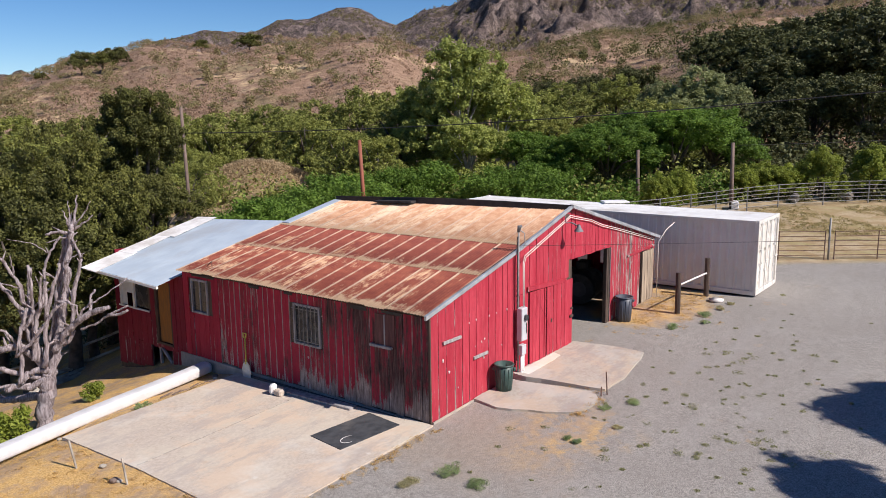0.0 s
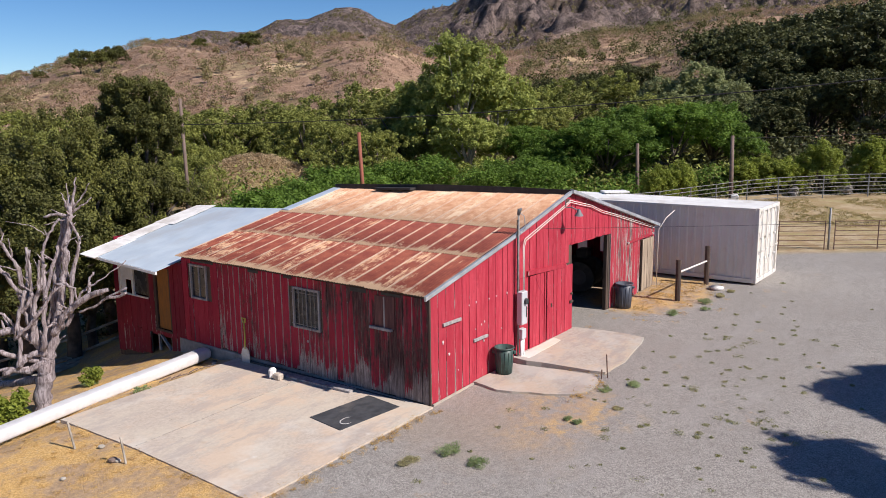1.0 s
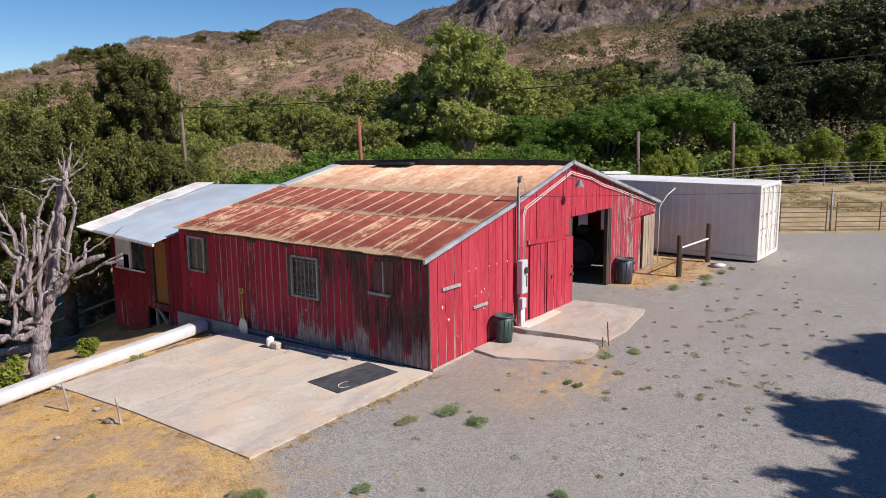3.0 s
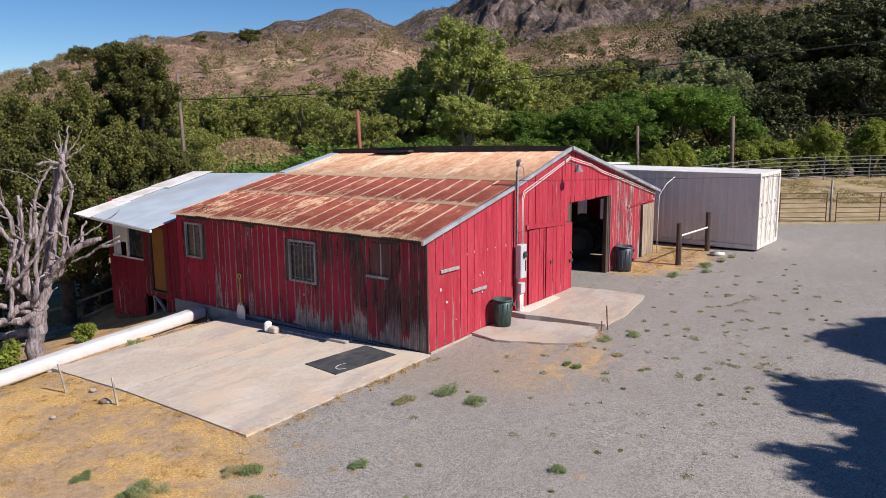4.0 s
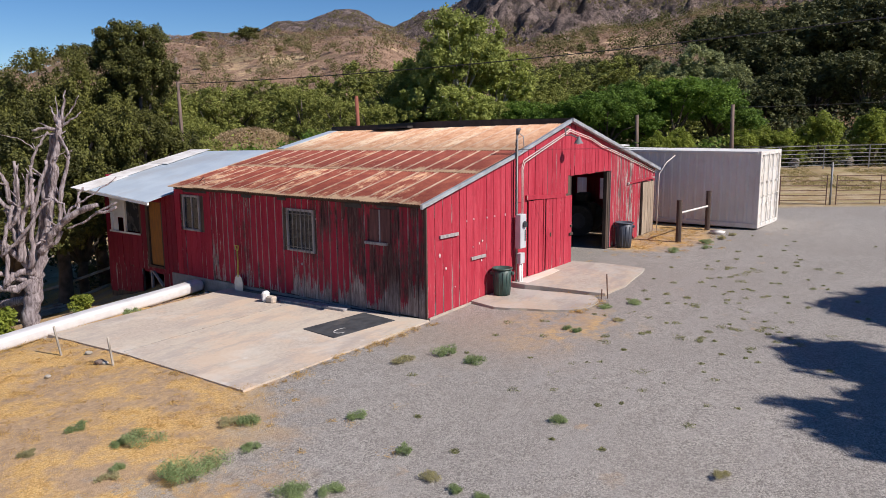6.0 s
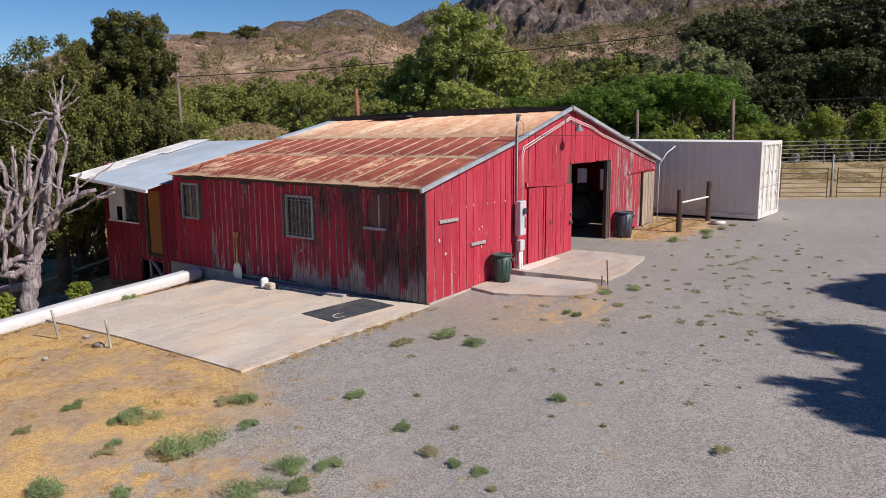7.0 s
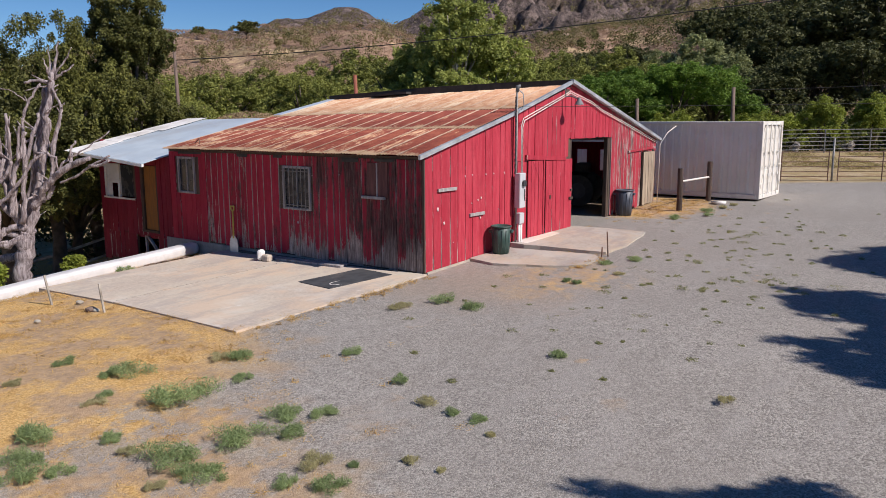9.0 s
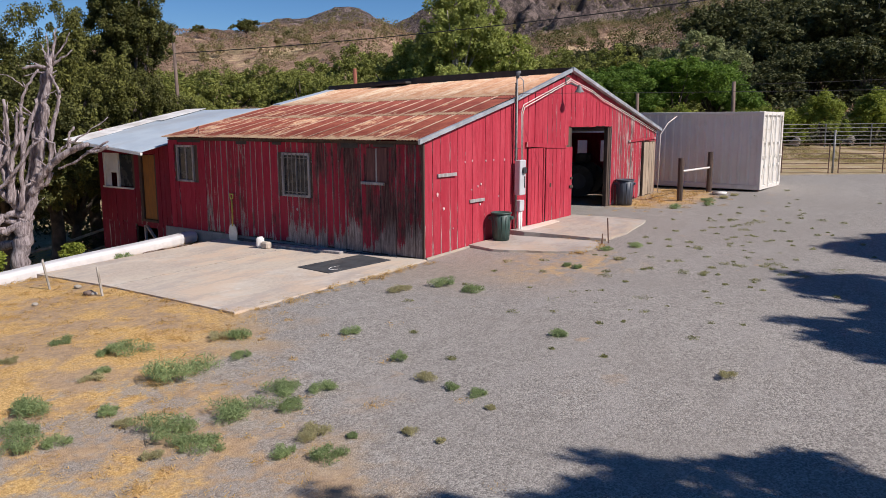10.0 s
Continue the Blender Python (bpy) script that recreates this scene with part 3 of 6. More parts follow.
def plank_row(a, b, seed, wide=0.25):
    """Plank edges from a to b, uneven widths."""
    rnd = random.Random(seed)
    out = [a]
    while out[-1] < b - wide * 1.3:
        out.append(out[-1] + wide * rnd.uniform(0.72, 1.25))
    out.append(b)
    return list(zip(out, out[1:]))


def gable_planks(parent, a, b, bottom, top, material, seed, face=0.0, wide=0.25):
    """Upright planks in the gable plane; bottom and top give heights at x."""
    rnd = random.Random(seed)
    for x0, x1 in plank_row(a, b, seed, wide):
        p, g = rnd.uniform(0.0, 0.016), rnd.choice((0.003, 0.005, 0.009))
        z0, z1 = bottom((x0 + x1) / 2) + rnd.uniform(-0.02, 0.02), (top(x0), top(x1))
        bm = bmesh.new()
        lean = rnd.uniform(-0.006, 0.006)
        prism(bm, [(x0 + g, z0), (x1 - g, z0), (x1 - g + lean, z1[1]), (x0 + g + lean, z1[0])], "y", face - 0.022 - p, face)
        part("plank", bm, material, parent)


def side_planks(parent, a, b, bottom, top, material, seed, wide=0.25, holes=()):
    """Upright planks in the long side's plane x = 0. holes: (y0, y1, z0, z1) cut out of them."""
    rnd = random.Random(seed)
    for y0, y1 in plank_row(a, b, seed, wide):
        p, g = rnd.uniform(0.0, 0.014), rnd.choice((0.004, 0.006, 0.010))
        spans = [(bottom((y0 + y1) / 2) + rnd.uniform(-0.03, 0.03), top)]
        for h in holes:
            if y0 < h[1] and y1 > h[0]:
                spans = [s for lo, hi in spans for s in ((lo, min(hi, h[2])), (max(lo, h[3]), hi)) if s[1] - s[0] > 0.03]
        for lo, hi in spans:
            lean = rnd.uniform(-0.008, 0.008)
            bm = bmesh.new()
            prism(bm, [(y0 + g, lo), (y1 - g, lo), (y1 - g + lean, hi), (y0 + g + lean, hi)], "x", -0.022 - p, 0.0)
            part("plank", bm, material, parent)


barn = thing("barn", "old red board barn with rusty corrugated roof", "barn")

# backing walls, with the openings left out
OPEN_A, OPEN_B, OPEN_T = 6.17, 8.50, 2.64


def foot(x):
    return 0.04 * max(0.0, x) + 0.02


bm = bmesh.new()
prism(bm, [(0.02, -0.2), (OPEN_A, 0.0), (OPEN_A, eaves(OPEN_A)), (RIDGE, eaves(RIDGE - 0.05)), (0.02, eaves(0.02))], "y", 0.0, 0.05)
prism(bm, [(OPEN_A, OPEN_T), (OPEN_B, OPEN_T), (OPEN_B, eaves(OPEN_B)), (OPEN_A, eaves(OPEN_A))], "y", 0.001, 0.05)
prism(bm, [(OPEN_B, 0.0), (10.8, 0.0), (10.8, eaves(10.8)), (OPEN_B, eaves(OPEN_B))], "y", 0.0, 0.05)
prism(bm, [(10.8, 2.15), (10.92, 2.15), (10.92, eaves(10.92)), (10.8, eaves(10.8))], "y", 0.001, 0.05)
prism(bm, [(10.92, 0.1), (WIDTH, 0.1), (WIDTH, eaves(WIDTH)), (10.92, eaves(10.92))], "y", 0.0, 0.05)
gable = part("wall", bm, M_INSIDE, barn, "bright red gable wall of upright planks")
bm = bmesh.new()
SMALL_WIN, BAR_WIN = (7.70, 8.32, 1.30, 2.15), (3.33, 4.15, 1.14, 2.04)
for a, b in ((0.05, BAR_WIN[0]), (BAR_WIN[1], SMALL_WIN[0]), (SMALL_WIN[1], DEPTH)):
    box(bm, (0.0, a, -0.3), (0.05, b, 2.36))
for w in (SMALL_WIN, BAR_WIN):
    box(bm, (0.0, w[0], -0.3), (0.05, w[1], w[2]))
    box(bm, (0.0, w[0], w[3]), (0.05, w[1], 2.36))
side = part("wall", bm, M_INSIDE, barn, "weathered plank side wall with peeling red paint")
bm = bmesh.new()
for lo, hi in (((0.05, 0.1), (1.5, 2.4)), ((1.9, 0.1), (2.38, 2.4)), ((2.76, 0.1), (DEPTH, 2.4)), ((1.5, 0.1), (1.9, 1.44)), ((1.5, 2.14), (1.9, 2.4)), ((2.38, 0.1), (2.76, 1.42)), ((2.38, 2.14), (2.76, 2.4))):
    box(bm, (WIDTH - 0.05, lo[0], lo[1]), (WIDTH, hi[0], hi[1]))
part("wall", bm, M_SIDE, barn)
bm = bmesh.new()
prism(bm, [(0, -0.4), (9.3, -0.1), (9.3, eaves(9.3, 8.7)), (RIDGE, eaves(RIDGE, 8.7) - 0.05), (0, eaves(0, 8.7))], "y", DEPTH - 0.05, DEPTH)
prism(bm, [(9.3, -0.1), (9.9, -0.1), (9.9, 3.1), (9.3, 3.2)], "y", DEPTH - 0.05, DEPTH - 0.001)
prism(bm, [(9.9, -0.1), (WIDTH, -0.1), (WIDTH, eaves(WIDTH, 8.7)), (9.9, eaves(9.9, 8.7))], "y", DEPTH - 0.05, DEPTH)
part("wall", bm, M_SIDE, barn)

# gable planks: lean-to, above the sliding door, over the opening, beyond it
gable_planks(gable, 0.0, 3.28, foot, eaves, M_RED, 11, wide=0.27)
gable_planks(gable, 3.30, RIDGE, lambda x: 2.16, eaves, M_RED, 12, face=-0.012, wide=0.21)
gable_planks(gable, 3.30, 3.92, foot, lambda x: 2.15, M_RED, 13, face=-0.012, wide=0.21)
gable_planks(gable, RIDGE, 8.60, lambda x: OPEN_T, eaves, M_RED, 14, wide=0.20)
gable_planks(gable, 8.60, 9.3, foot, eaves, M_FAR, 15, wide=0.21)
gable_planks(gable, 9.3, 10.8, foot, eaves, M_FAR, 19, wide=0.21)
gable_planks(gable, 10.8, 10.92, lambda x: 2.15, eaves, M_FAR, 16, wide=0.2)
gable_planks(gable, 10.92, WIDTH, lambda x: 2.15, eaves, M_FAR, 17, wide=0.2)
gable_planks(gable, 11.83, WIDTH, foot, lambda x: 2.15, M_FAR, 18, wide=0.2)

# corner board and weathered long side
side_planks(side, 0.0, 7.16, lambda y: 0.02, 2.33, M_WORN, 21, wide=0.24, holes=((3.27, 4.21, 1.08, 2.10),))
side_planks(side, 7.16, DEPTH, lambda y: -0.02, 2.33, M_SIDE, 22, wide=0.24, holes=((7.64, 8.38, 1.24, 2.21),))
sill = part("foundation", bx((-0.06, 0.0, -0.5), (0.04, DEPTH + 0.3, -0.005), 0.01), M_SILL, barn, "grey concrete footing")


def door(name, a, b, z0, z1, material, seed, face):
    ob = part(name, bx((a, face, z0), (b, face + 0.02, z1)), M_DARKWOOD, barn)
    gable_planks(ob, a, b, lambda x: z0 - 0.01, lambda x: z1, material, seed, face=face, wide=0.2)
    return ob


d1 = door("sliding_door", 3.94, 4.71, 0.22, 2.14, M_RED, 31, -0.05)
d2 = door("sliding_door", 4.79, 6.16, 0.26, 2.12, M_RED, 32, -0.05)
part("latch", bx((6.00, -0.11, 1.05), (6.17, -0.07, 1.12), 0.005), M_DARKWOOD, d2, "dark iron latch")
part("latch", bx((6.06, -0.11, 1.28), (6.14, -0.07, 1.33), 0.005), M_DARKWOOD, d2)
part("latch", bx((4.98, -0.10, 1.15), (5.03, -0.07, 1.25), 0.005), M_DARKWOOD, d2)
bm = bmesh.new()
prism(bm, [(3.81, 2.19), (5.78, 2.09), (5.78, 2.18), (3.81, 2.30)], "y", -0.10, -0.02)
part("door_rail", bm, M_RED, barn, "red timber sliding rail")
d3 = door("sliding_door", 10.93, 11.83, 0.48, 2.13, M_PALE, 33, -0.02)
d3["label"] = "bare pale plank door"
bm = bmesh.new()
prism(bm, [(9.75, 2.15), (11.8, 2.22), (11.8, 2.28), (9.75, 2.21)], "y", -0.075, -0.03)
part("door_rail", bm, M_FAR, barn)
part("door_jamb", bx((8.42, 0.0, 0.3), (8.53, 0.12, 2.62), 0.008), M_DARKWOOD, barn, "grey weathered jamb post")
part("door_jamb", bx((OPEN_A, 0.0, 0.2), (OPEN_A + 0.08, 0.12, 2.62), 0.008), M_DARKWOOD, barn)
part("lintel", bx((OPEN_A, 0.01, 2.62), (8.6, 0.14, 2.76), 0.008), M_DARKWOOD, barn)

# wooden latches of the small door in the lean-to
part("latch", bx((0.40, -0.075, 1.66), (1.04, -0.035, 1.73), 0.004), M_GREYWOOD, barn, "bare wooden turn latch")
part("latch", bx((1.53, -0.075, 1.04), (2.09, -0.035, 1.11), 0.004), M_GREYWOOD, barn)
bm = bmesh.new()
prism(bm, [(0.0, -0.12), (3.05, -0.02), (3.05, 0.168), (0.0, 0.048)], "y", -0.085, -0.055)
part("footing", bm, M_RAMP, barn, "pale concrete strip along the gable foot")
part("corner_board", bx((-0.045, -0.042, -0.05), (0.0, 0.01, 2.34), 0.004), M_DARKWOOD, barn)


# roof sheets, three courses on the near slope
def sheet_mesh(name, half_w, length, material, waves=7, amp=0.011):
    n = waves * 6 + 1
    xs = [-half_w + 2 * half_w * i / (n - 1) for i in range(n)]
    verts = [(x, s * length / 2, amp * math.cos(2 * math.pi * waves * (x + half_w) / (2 * half_w)) + dz)
             for dz in (0.0, -0.003) for s in (-1, 1) for x in xs]
    faces = [(i, i + 1, n + i + 1, n + i) for i in range(n - 1)] + [(2 * n + i, 3 * n + i, 3 * n + i + 1, 2 * n + i + 1) for i in range(n - 1)]
    faces += [(i, 2 * n + i, 2 * n + i + 1, i + 1) for i in range(n - 1)]
    me = bpy.data.meshes.new(name)
    me.from_pydata(verts, [], faces)
    me.polygons.foreach_set("use_smooth", [True] * len(me.polygons))
    me.materials.append(material)
    me.update()
    return me


roof = part("roof", bx((5.80, -0.05, 3.80), (5.97, 0.0, 3.90)), M_DARKWOOD, barn, "rusty corrugated iron roof")
COURSES = ((-0.20, 1.90, M_R_LOW, 0.0), (1.82, 3.60, M_R_MID, 0.010), (3.52, 5.93, M_R_TOP, 0.020))
PITCH_Y, N_COL = 0.546, 16
rnd = random.Random(5)
for x0, x1, m, lift in COURSES:
    length = (x1 - x0) * math.sqrt(1 + PITCH_L ** 2)
    me = sheet_mesh("roof_sheet", 0.295, length, m)
    for k in range(N_COL):
        y = -0.02 + PITCH_Y * (k + 0.5)
        slope = math.atan(PITCH_L - 0.0042 * y)
        x = (x0 + x1) / 2 + rnd.uniform(-0.025, 0.025)
        ob = new("roof_sheet", me)
        ob.parent = roof
        ob.matrix_world = Matrix.Translation((x, y, roof_l(x, y) + lift + rnd.uniform(0, 0.006))) @ Matrix.Rotation(-slope, 4, "Y") @ Matrix.Rotation(radians(-90 + rnd.uniform(-0.25, 0.25)), 4, "Z")
# far slope, black ridge edge and metal trims
bm = bmesh.new()
f = [bm.verts.new(p) for p in ((5.97, -0.10, roof_r(5.97)), (12.1, -0.10, roof_r(12.1)), (12.1, 8.75, roof_r(12.1, 8.75)), (5.97, 8.75, roof_r(5.97, 8.75)))]
bm.faces.new(f)
bm.normal_update()
bmesh.ops.solidify(bm, geom=bm.faces[:], thickness=0.03)
part("roof", bm, M_FARROOF, barn, "dark metal roof slope")
bm = bmesh.new()
prism(bm, [(-0.10, 3.95), (8.68, 3.74), (8.68, 3.93), (6.2, 4.02), (4.5, 4.09), (2.0, 4.13), (-0.10, 4.14)], "x", 5.935, 5.965)
part("ridge_board", bm, M_TARP, barn, "black tarred board along the ridge")
bm = bmesh.new()
prism(bm, [(-0.24, 2.345), (3.25, 3.225), (3.25, 3.31), (-0.24, 2.44)], "y", -0.115, -0.06)
part("barge_board", bm, M_STEEL, barn, "grey metal edge trim")
bm = bmesh.new()
prism(bm, [(3.25, 3.235), (5.98, 4.03), (5.98, 4.12), (3.25, 3.315)], "y", -0.13, -0.06)
part("barge_board", bm, M_STEEL, barn)
bm = bmesh.new()
prism(bm, [(5.98, 4.06), (12.08, 2.45), (12.08, 2.54), (5.98, 4.15)], "y", -0.165, -0.05)
part("barge_board", bm, M_STEEL, barn)
bm = bmesh.new()
prism(bm, [(3.62, roof_l(3.62, 8.6) + 0.025), (5.9, roof_l(5.9, 8.6) + 0.025), (5.9, roof_l(5.9, 8.6) + 0.055), (3.62, roof_l(3.62, 8.6) + 0.055)], "y", 8.42, 8.75)
part("edge_flashing", bm, M_SHEDROOF, barn, "pale blue metal flashing")
part("eaves_board", bx((-0.035, 0.0, 2.345), (-0.005, DEPTH, 2.395)), M_DARKWOOD, barn)


# windows of the long side
def window(parent, y0, y1, z0, z1, bars):
    w = part("window", bx((0.005, y0, z0), (0.012, y1, z1)), M_PANE, parent, "dusty window with grey wooden frame")
    t = 0.055
    for lo, hi in (((-0.05, y0 - t, z0 - t), (0.01, y0, z1 + t)), ((-0.05, y1, z0 - t), (0.01, y1 + t, z1 + t)),
                   ((-0.055, y0, z1), (0.01, y1, z1 + t)), ((-0.06, y0, z0 - t), (0.01, y1, z0))):
        part("window_frame", bx(lo, hi, 0.004), M_GREYWOOD, w)
    part("glazing_bar", bx((-0.02, (y0 + y1) / 2 - 0.015, z0), (0.006, (y0 + y1) / 2 + 0.015, z1)), M_GREYWOOD, w)
    if bars:
        for k in range(6):
            y = y0 + (y1 - y0) * (k + 0.5) / 6
            part("bar", tb([(-0.075, y, z0 - 0.04), (-0.075, y, z1 + 0.04)], 0.009, 6), M_PIPE, w)
        for z in (z0 + 0.06, z1 - 0.06):
            part("bar", tb([(-0.075, y0 - 0.05, z), (-0.075, y1 + 0.05, z)], 0.009, 6), M_PIPE, w)
    return w


window(side, *BAR_WIN, True)
window(side, *SMALL_WIN, False)
for k, (ya, yb) in enumerate(((0.93, 1.21), (1.225, 1.50))):
    part("shutter_board", bx((-0.052, ya, 1.53), (-0.034, yb, 2.26 - 0.02 * k), 0.003), M_SHUTTER, side, "dark stained board closing a window")
part("shutter_batten", bx((-0.066, 1.20, 1.53), (-0.050, 1.235, 2.24), 0.003), M_GREYWOOD, side)
# thin black strips on the planks stand for the dark of gaps at the eaves
for ya, yb, zb in ((5.45, 5.85, 2.26), (4.2, 4.5, 2.27), (1.75, 2.25, 2.24), (0.75, 1.3, 2.27), (7.3, 8.3, 2.28)):
    part("eaves_gap", bx((-0.048, ya, zb), (-0.040, yb, 2.335)), M_TARP, side, "black strip painting the dark of a gap under the eaves")
part("shelf_board", bx((-0.10, 1.0, 1.48), (-0.03, 1.64, 1.54), 0.004), M_GREYWOOD, side, "grey board nailed under a boarded window")

# lean-to shed at the end of the long side
shed = thing("shed", "red plank lean-to shed with pale metal roof", "shed")
S0, S1 = DEPTH + 0.02, 12.4
bm = bmesh.new()
for lo, hi in (((0.0, S0, 1.92), (0.05, S1, 2.18)), ((0.0, S0, -0.05), (0.05, 9.45, 1.92)), ((0.0, 10.15, -0.05), (0.05, 10.62, 1.92)),
               ((0.0, 12.1, -0.05), (0.05, S1, 1.92)), ((0.0, 10.62, -0.05), (0.05, 12.1, 0.94)), ((0.0, 9.45, -0.05), (0.05, 10.15, 0.1)), ((0.0, 10.6, -1.1), (0.05, S1, -0.05))):
    box(bm, lo, hi)
shed_wall = part("wall", bm, M_INSIDE, shed)
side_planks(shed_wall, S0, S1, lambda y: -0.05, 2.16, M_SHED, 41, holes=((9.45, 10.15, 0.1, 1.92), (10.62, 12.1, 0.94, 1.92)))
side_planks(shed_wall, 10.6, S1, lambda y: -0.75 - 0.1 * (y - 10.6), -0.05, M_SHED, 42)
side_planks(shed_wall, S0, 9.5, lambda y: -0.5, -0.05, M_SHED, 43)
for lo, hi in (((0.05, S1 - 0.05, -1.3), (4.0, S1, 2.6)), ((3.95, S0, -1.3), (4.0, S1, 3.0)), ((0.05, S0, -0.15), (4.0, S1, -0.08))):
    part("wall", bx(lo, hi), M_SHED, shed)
part("door", bx((0.015, 9.5, 0.1), (0.05, 10.1, 1.9), 0.004), M_OCHRE, shed, "ochre painted plank door")
for lo, hi in (((-0.03, 9.40, 0.05), (0.02, 9.47, 1.95)), ((-0.03, 10.13, 0.05), (0.02, 10.24, 1.95)), ((-0.05, 9.4, 0.03), (0.05, 10.24, 0.1))):
    part("door_frame", bx(lo, hi, 0.004), M_DARKWOOD, shed)
w = part("window", bx((0.03, 10.66, 0.98), (0.04, 11.35, 1.88)), M_PANE, shed, "window with white frame, half open")
for lo, hi in (((-0.04, 10.55, 0.90), (0.0, 12.2, 0.95)), ((-0.03, 11.32, 0.95), (0.03, 11.42, 1.92)), ((-0.03, 12.05, 0.95), (0.03, 12.13, 1.92)), ((0.02, 11.40, 1.35), (0.03, 12.06, 1.92)), ((0.02, 11.8, 0.95), (0.03, 12.06, 1.36))):
    part("window_frame", bx(lo, hi, 0.004), M_WHITE, w)
for a, b in (((0.02, 9.62, -0.5), (0.02, 10.15, -0.05)), ((0.04, 10.2, -0.6), (0.04, 10.2, -0.05))):
    part("strut", tb([a, b], 0.045, 4), M_GREYWOOD, shed)
bm = bmesh.new()
RA, RB, RC, RD = Vector((-0.72, 8.95, 2.02)), Vector((-1.2, 11.7, 2.33)), Vector((3.3, 12.7, 3.17)), Vector((4.4, 8.95, 3.24))
n = 40
rows = []
for i in range(n + 1):
    s = i / n
    a, b = RA.lerp(RB, s), RD.lerp(RC, s)
    up = 0.0015 * math.cos(i * math.pi)
    rows.append((bm.verts.new(a + Vector((0, 0, up))), bm.verts.new(b + Vector((0, 0, up)))))
for p, q in zip(rows, rows[1:]):
    bm.faces.new((p[0], p[1], q[1], q[0]))
bmesh.ops.recalc_face_normals(bm, faces=bm.faces)
bm.normal_update()
bmesh.ops.solidify(bm, geom=bm.faces[:], thickness=0.012)
part("roof", bm, M_SHEDROOF, shed, "pale blue-grey metal sheet roof")
bm = bmesh.new()
a, b = RA + Vector((0, 0, -0.14)), RB + Vector((0.03, 0, -0.12))
part("fascia", tb([RA + Vector((0.02, 0.0, -0.05)), RB + Vector((0.02, 0, -0.05))], 0.05, 4), M_WHITEMETAL, shed)
bm.free()


def shed_top(s, t, lift):
    """A point over the shed's roof: s along the eaves, t up the slope."""
    return RA.lerp(RB, s).lerp(RD.lerp(RC, s), t) + Vector((0, 0, lift))


for t0, t1, s0, lift in ((-0.03, 0.30, 0.80, 0.022), (0.27, 0.64, 0.84, 0.030), (0.60, 1.02, 0.80, 0.038)):
    bm = bmesh.new()
    bm.faces.new([bm.verts.new(shed_top(*p, lift)) for p in ((s0 + 0.02, t1), (1.02, t1), (1.03, t0), (s0, t0))])
    bm.normal_update()
    bmesh.ops.solidify(bm, geom=bm.faces[:], thickness=0.01)
    part("roof_edge_sheet", bm, M_WHITE, shed, "white metal edge sheet")


# ---- slabs ----
def slab(name, corners, thick, label, seed=1, edge=0.018, material=None):
    """A poured slab with a chipped, wavering edge. corners: x, y, z of the top."""
    rnd = random.Random(seed)
    pts = []
    for a, b in zip(corners, corners[1:] + corners[:1]):
        a, b = Vector(a), Vector(b)
        n = max(2, int((b - a).length / 0.35))
        for i in range(n):
            p = a.lerp(b, i / n)
            pts.append(p + Vector((rnd.uniform(-1, 1), rnd.uniform(-1, 1), 0)) * (edge if i else 0.0))
    bm = bmesh.new()
    top = [bm.verts.new(p) for p in pts]
    low = [bm.verts.new(p - Vector((0, 0, thick))) for p in pts]
    bm.faces.new(top)
    for i in range(len(pts)):
        j = (i + 1) % len(pts)
        bm.faces.new((top[i], low[i], low[j], top[j]))
    bmesh.ops.recalc_face_normals(bm, faces=bm.faces)
    bmesh.ops.triangulate(bm, faces=bm.faces[:])
    ob = part(name, bm, material or M_CONCRETE)
    return tagged(ob, label, "concrete slab", kind="structure")


SLAB = "pale stained concrete slab beside the barn"
slab("slab", [(-0.07, -0.12, 0.03), (-4.80, -0.10, -0.10), (-4.68, 3.69, -0.20), (-0.07, 3.69, -0.05)], 0.3, SLAB, seed=2, edge=0.006)
slab("slab", [(-0.07, 3.705, -0.05), (-4.68, 3.705, -0.20), (-4.70, 6.55, -0.31), (-0.07, 6.45, -0.12)], 0.3, SLAB, seed=3, edge=0.008)
slab("slab", [(3.16, -0.06, 0.27), (3.16, -0.45, 0.255), (3.62, -2.30, 0.20), (4.6, -2.36, 0.225), (5.6, -2.20, 0.262), (6.52, -2.02, 0.295), (6.55, -1.4, 0.30), (6.30, -0.06, 0.32)], 0.3, "raised concrete ramp slab before a barn door", seed=4, edge=0.035, material=M_RAMP)
slab("slab", [(1.50, -0.06, 0.13), (1.40, -0.75, 0.11), (1.78, -1.75, 0.115), (2.02, -2.16, 0.12), (2.35, -2.42, 0.135), (2.98, -2.45, 0.155), (3.42, -2.12, 0.165), (3.02, -0.35, 0.175), (3.00, -0.06, 0.18)], 0.25, "low concrete slab under a bin", seed=5, edge=0.03, material=M_RAMP)
slab("slab", [(3.30, -0.10, 0.272), (3.34, -0.42, 0.262), (4.2, -0.40, 0.285), (5.02, -0.36, 0.303), (5.10, -0.12, 0.308), (4.2, -0.11, 0.291)], 0.04, "pale mortar strip along the foot of the barn door", seed=7, edge=0.02, material=M_MORTAR)

# ---- container ----
CX, CY, CZ, CW, CL, CH = 13.37, -2.93, 0.60, 2.44, 12.19, 2.47
box_c = thing("shipping_container", "cream white steel shipping container with corrugated sides", "container", (CX, CY, CZ))


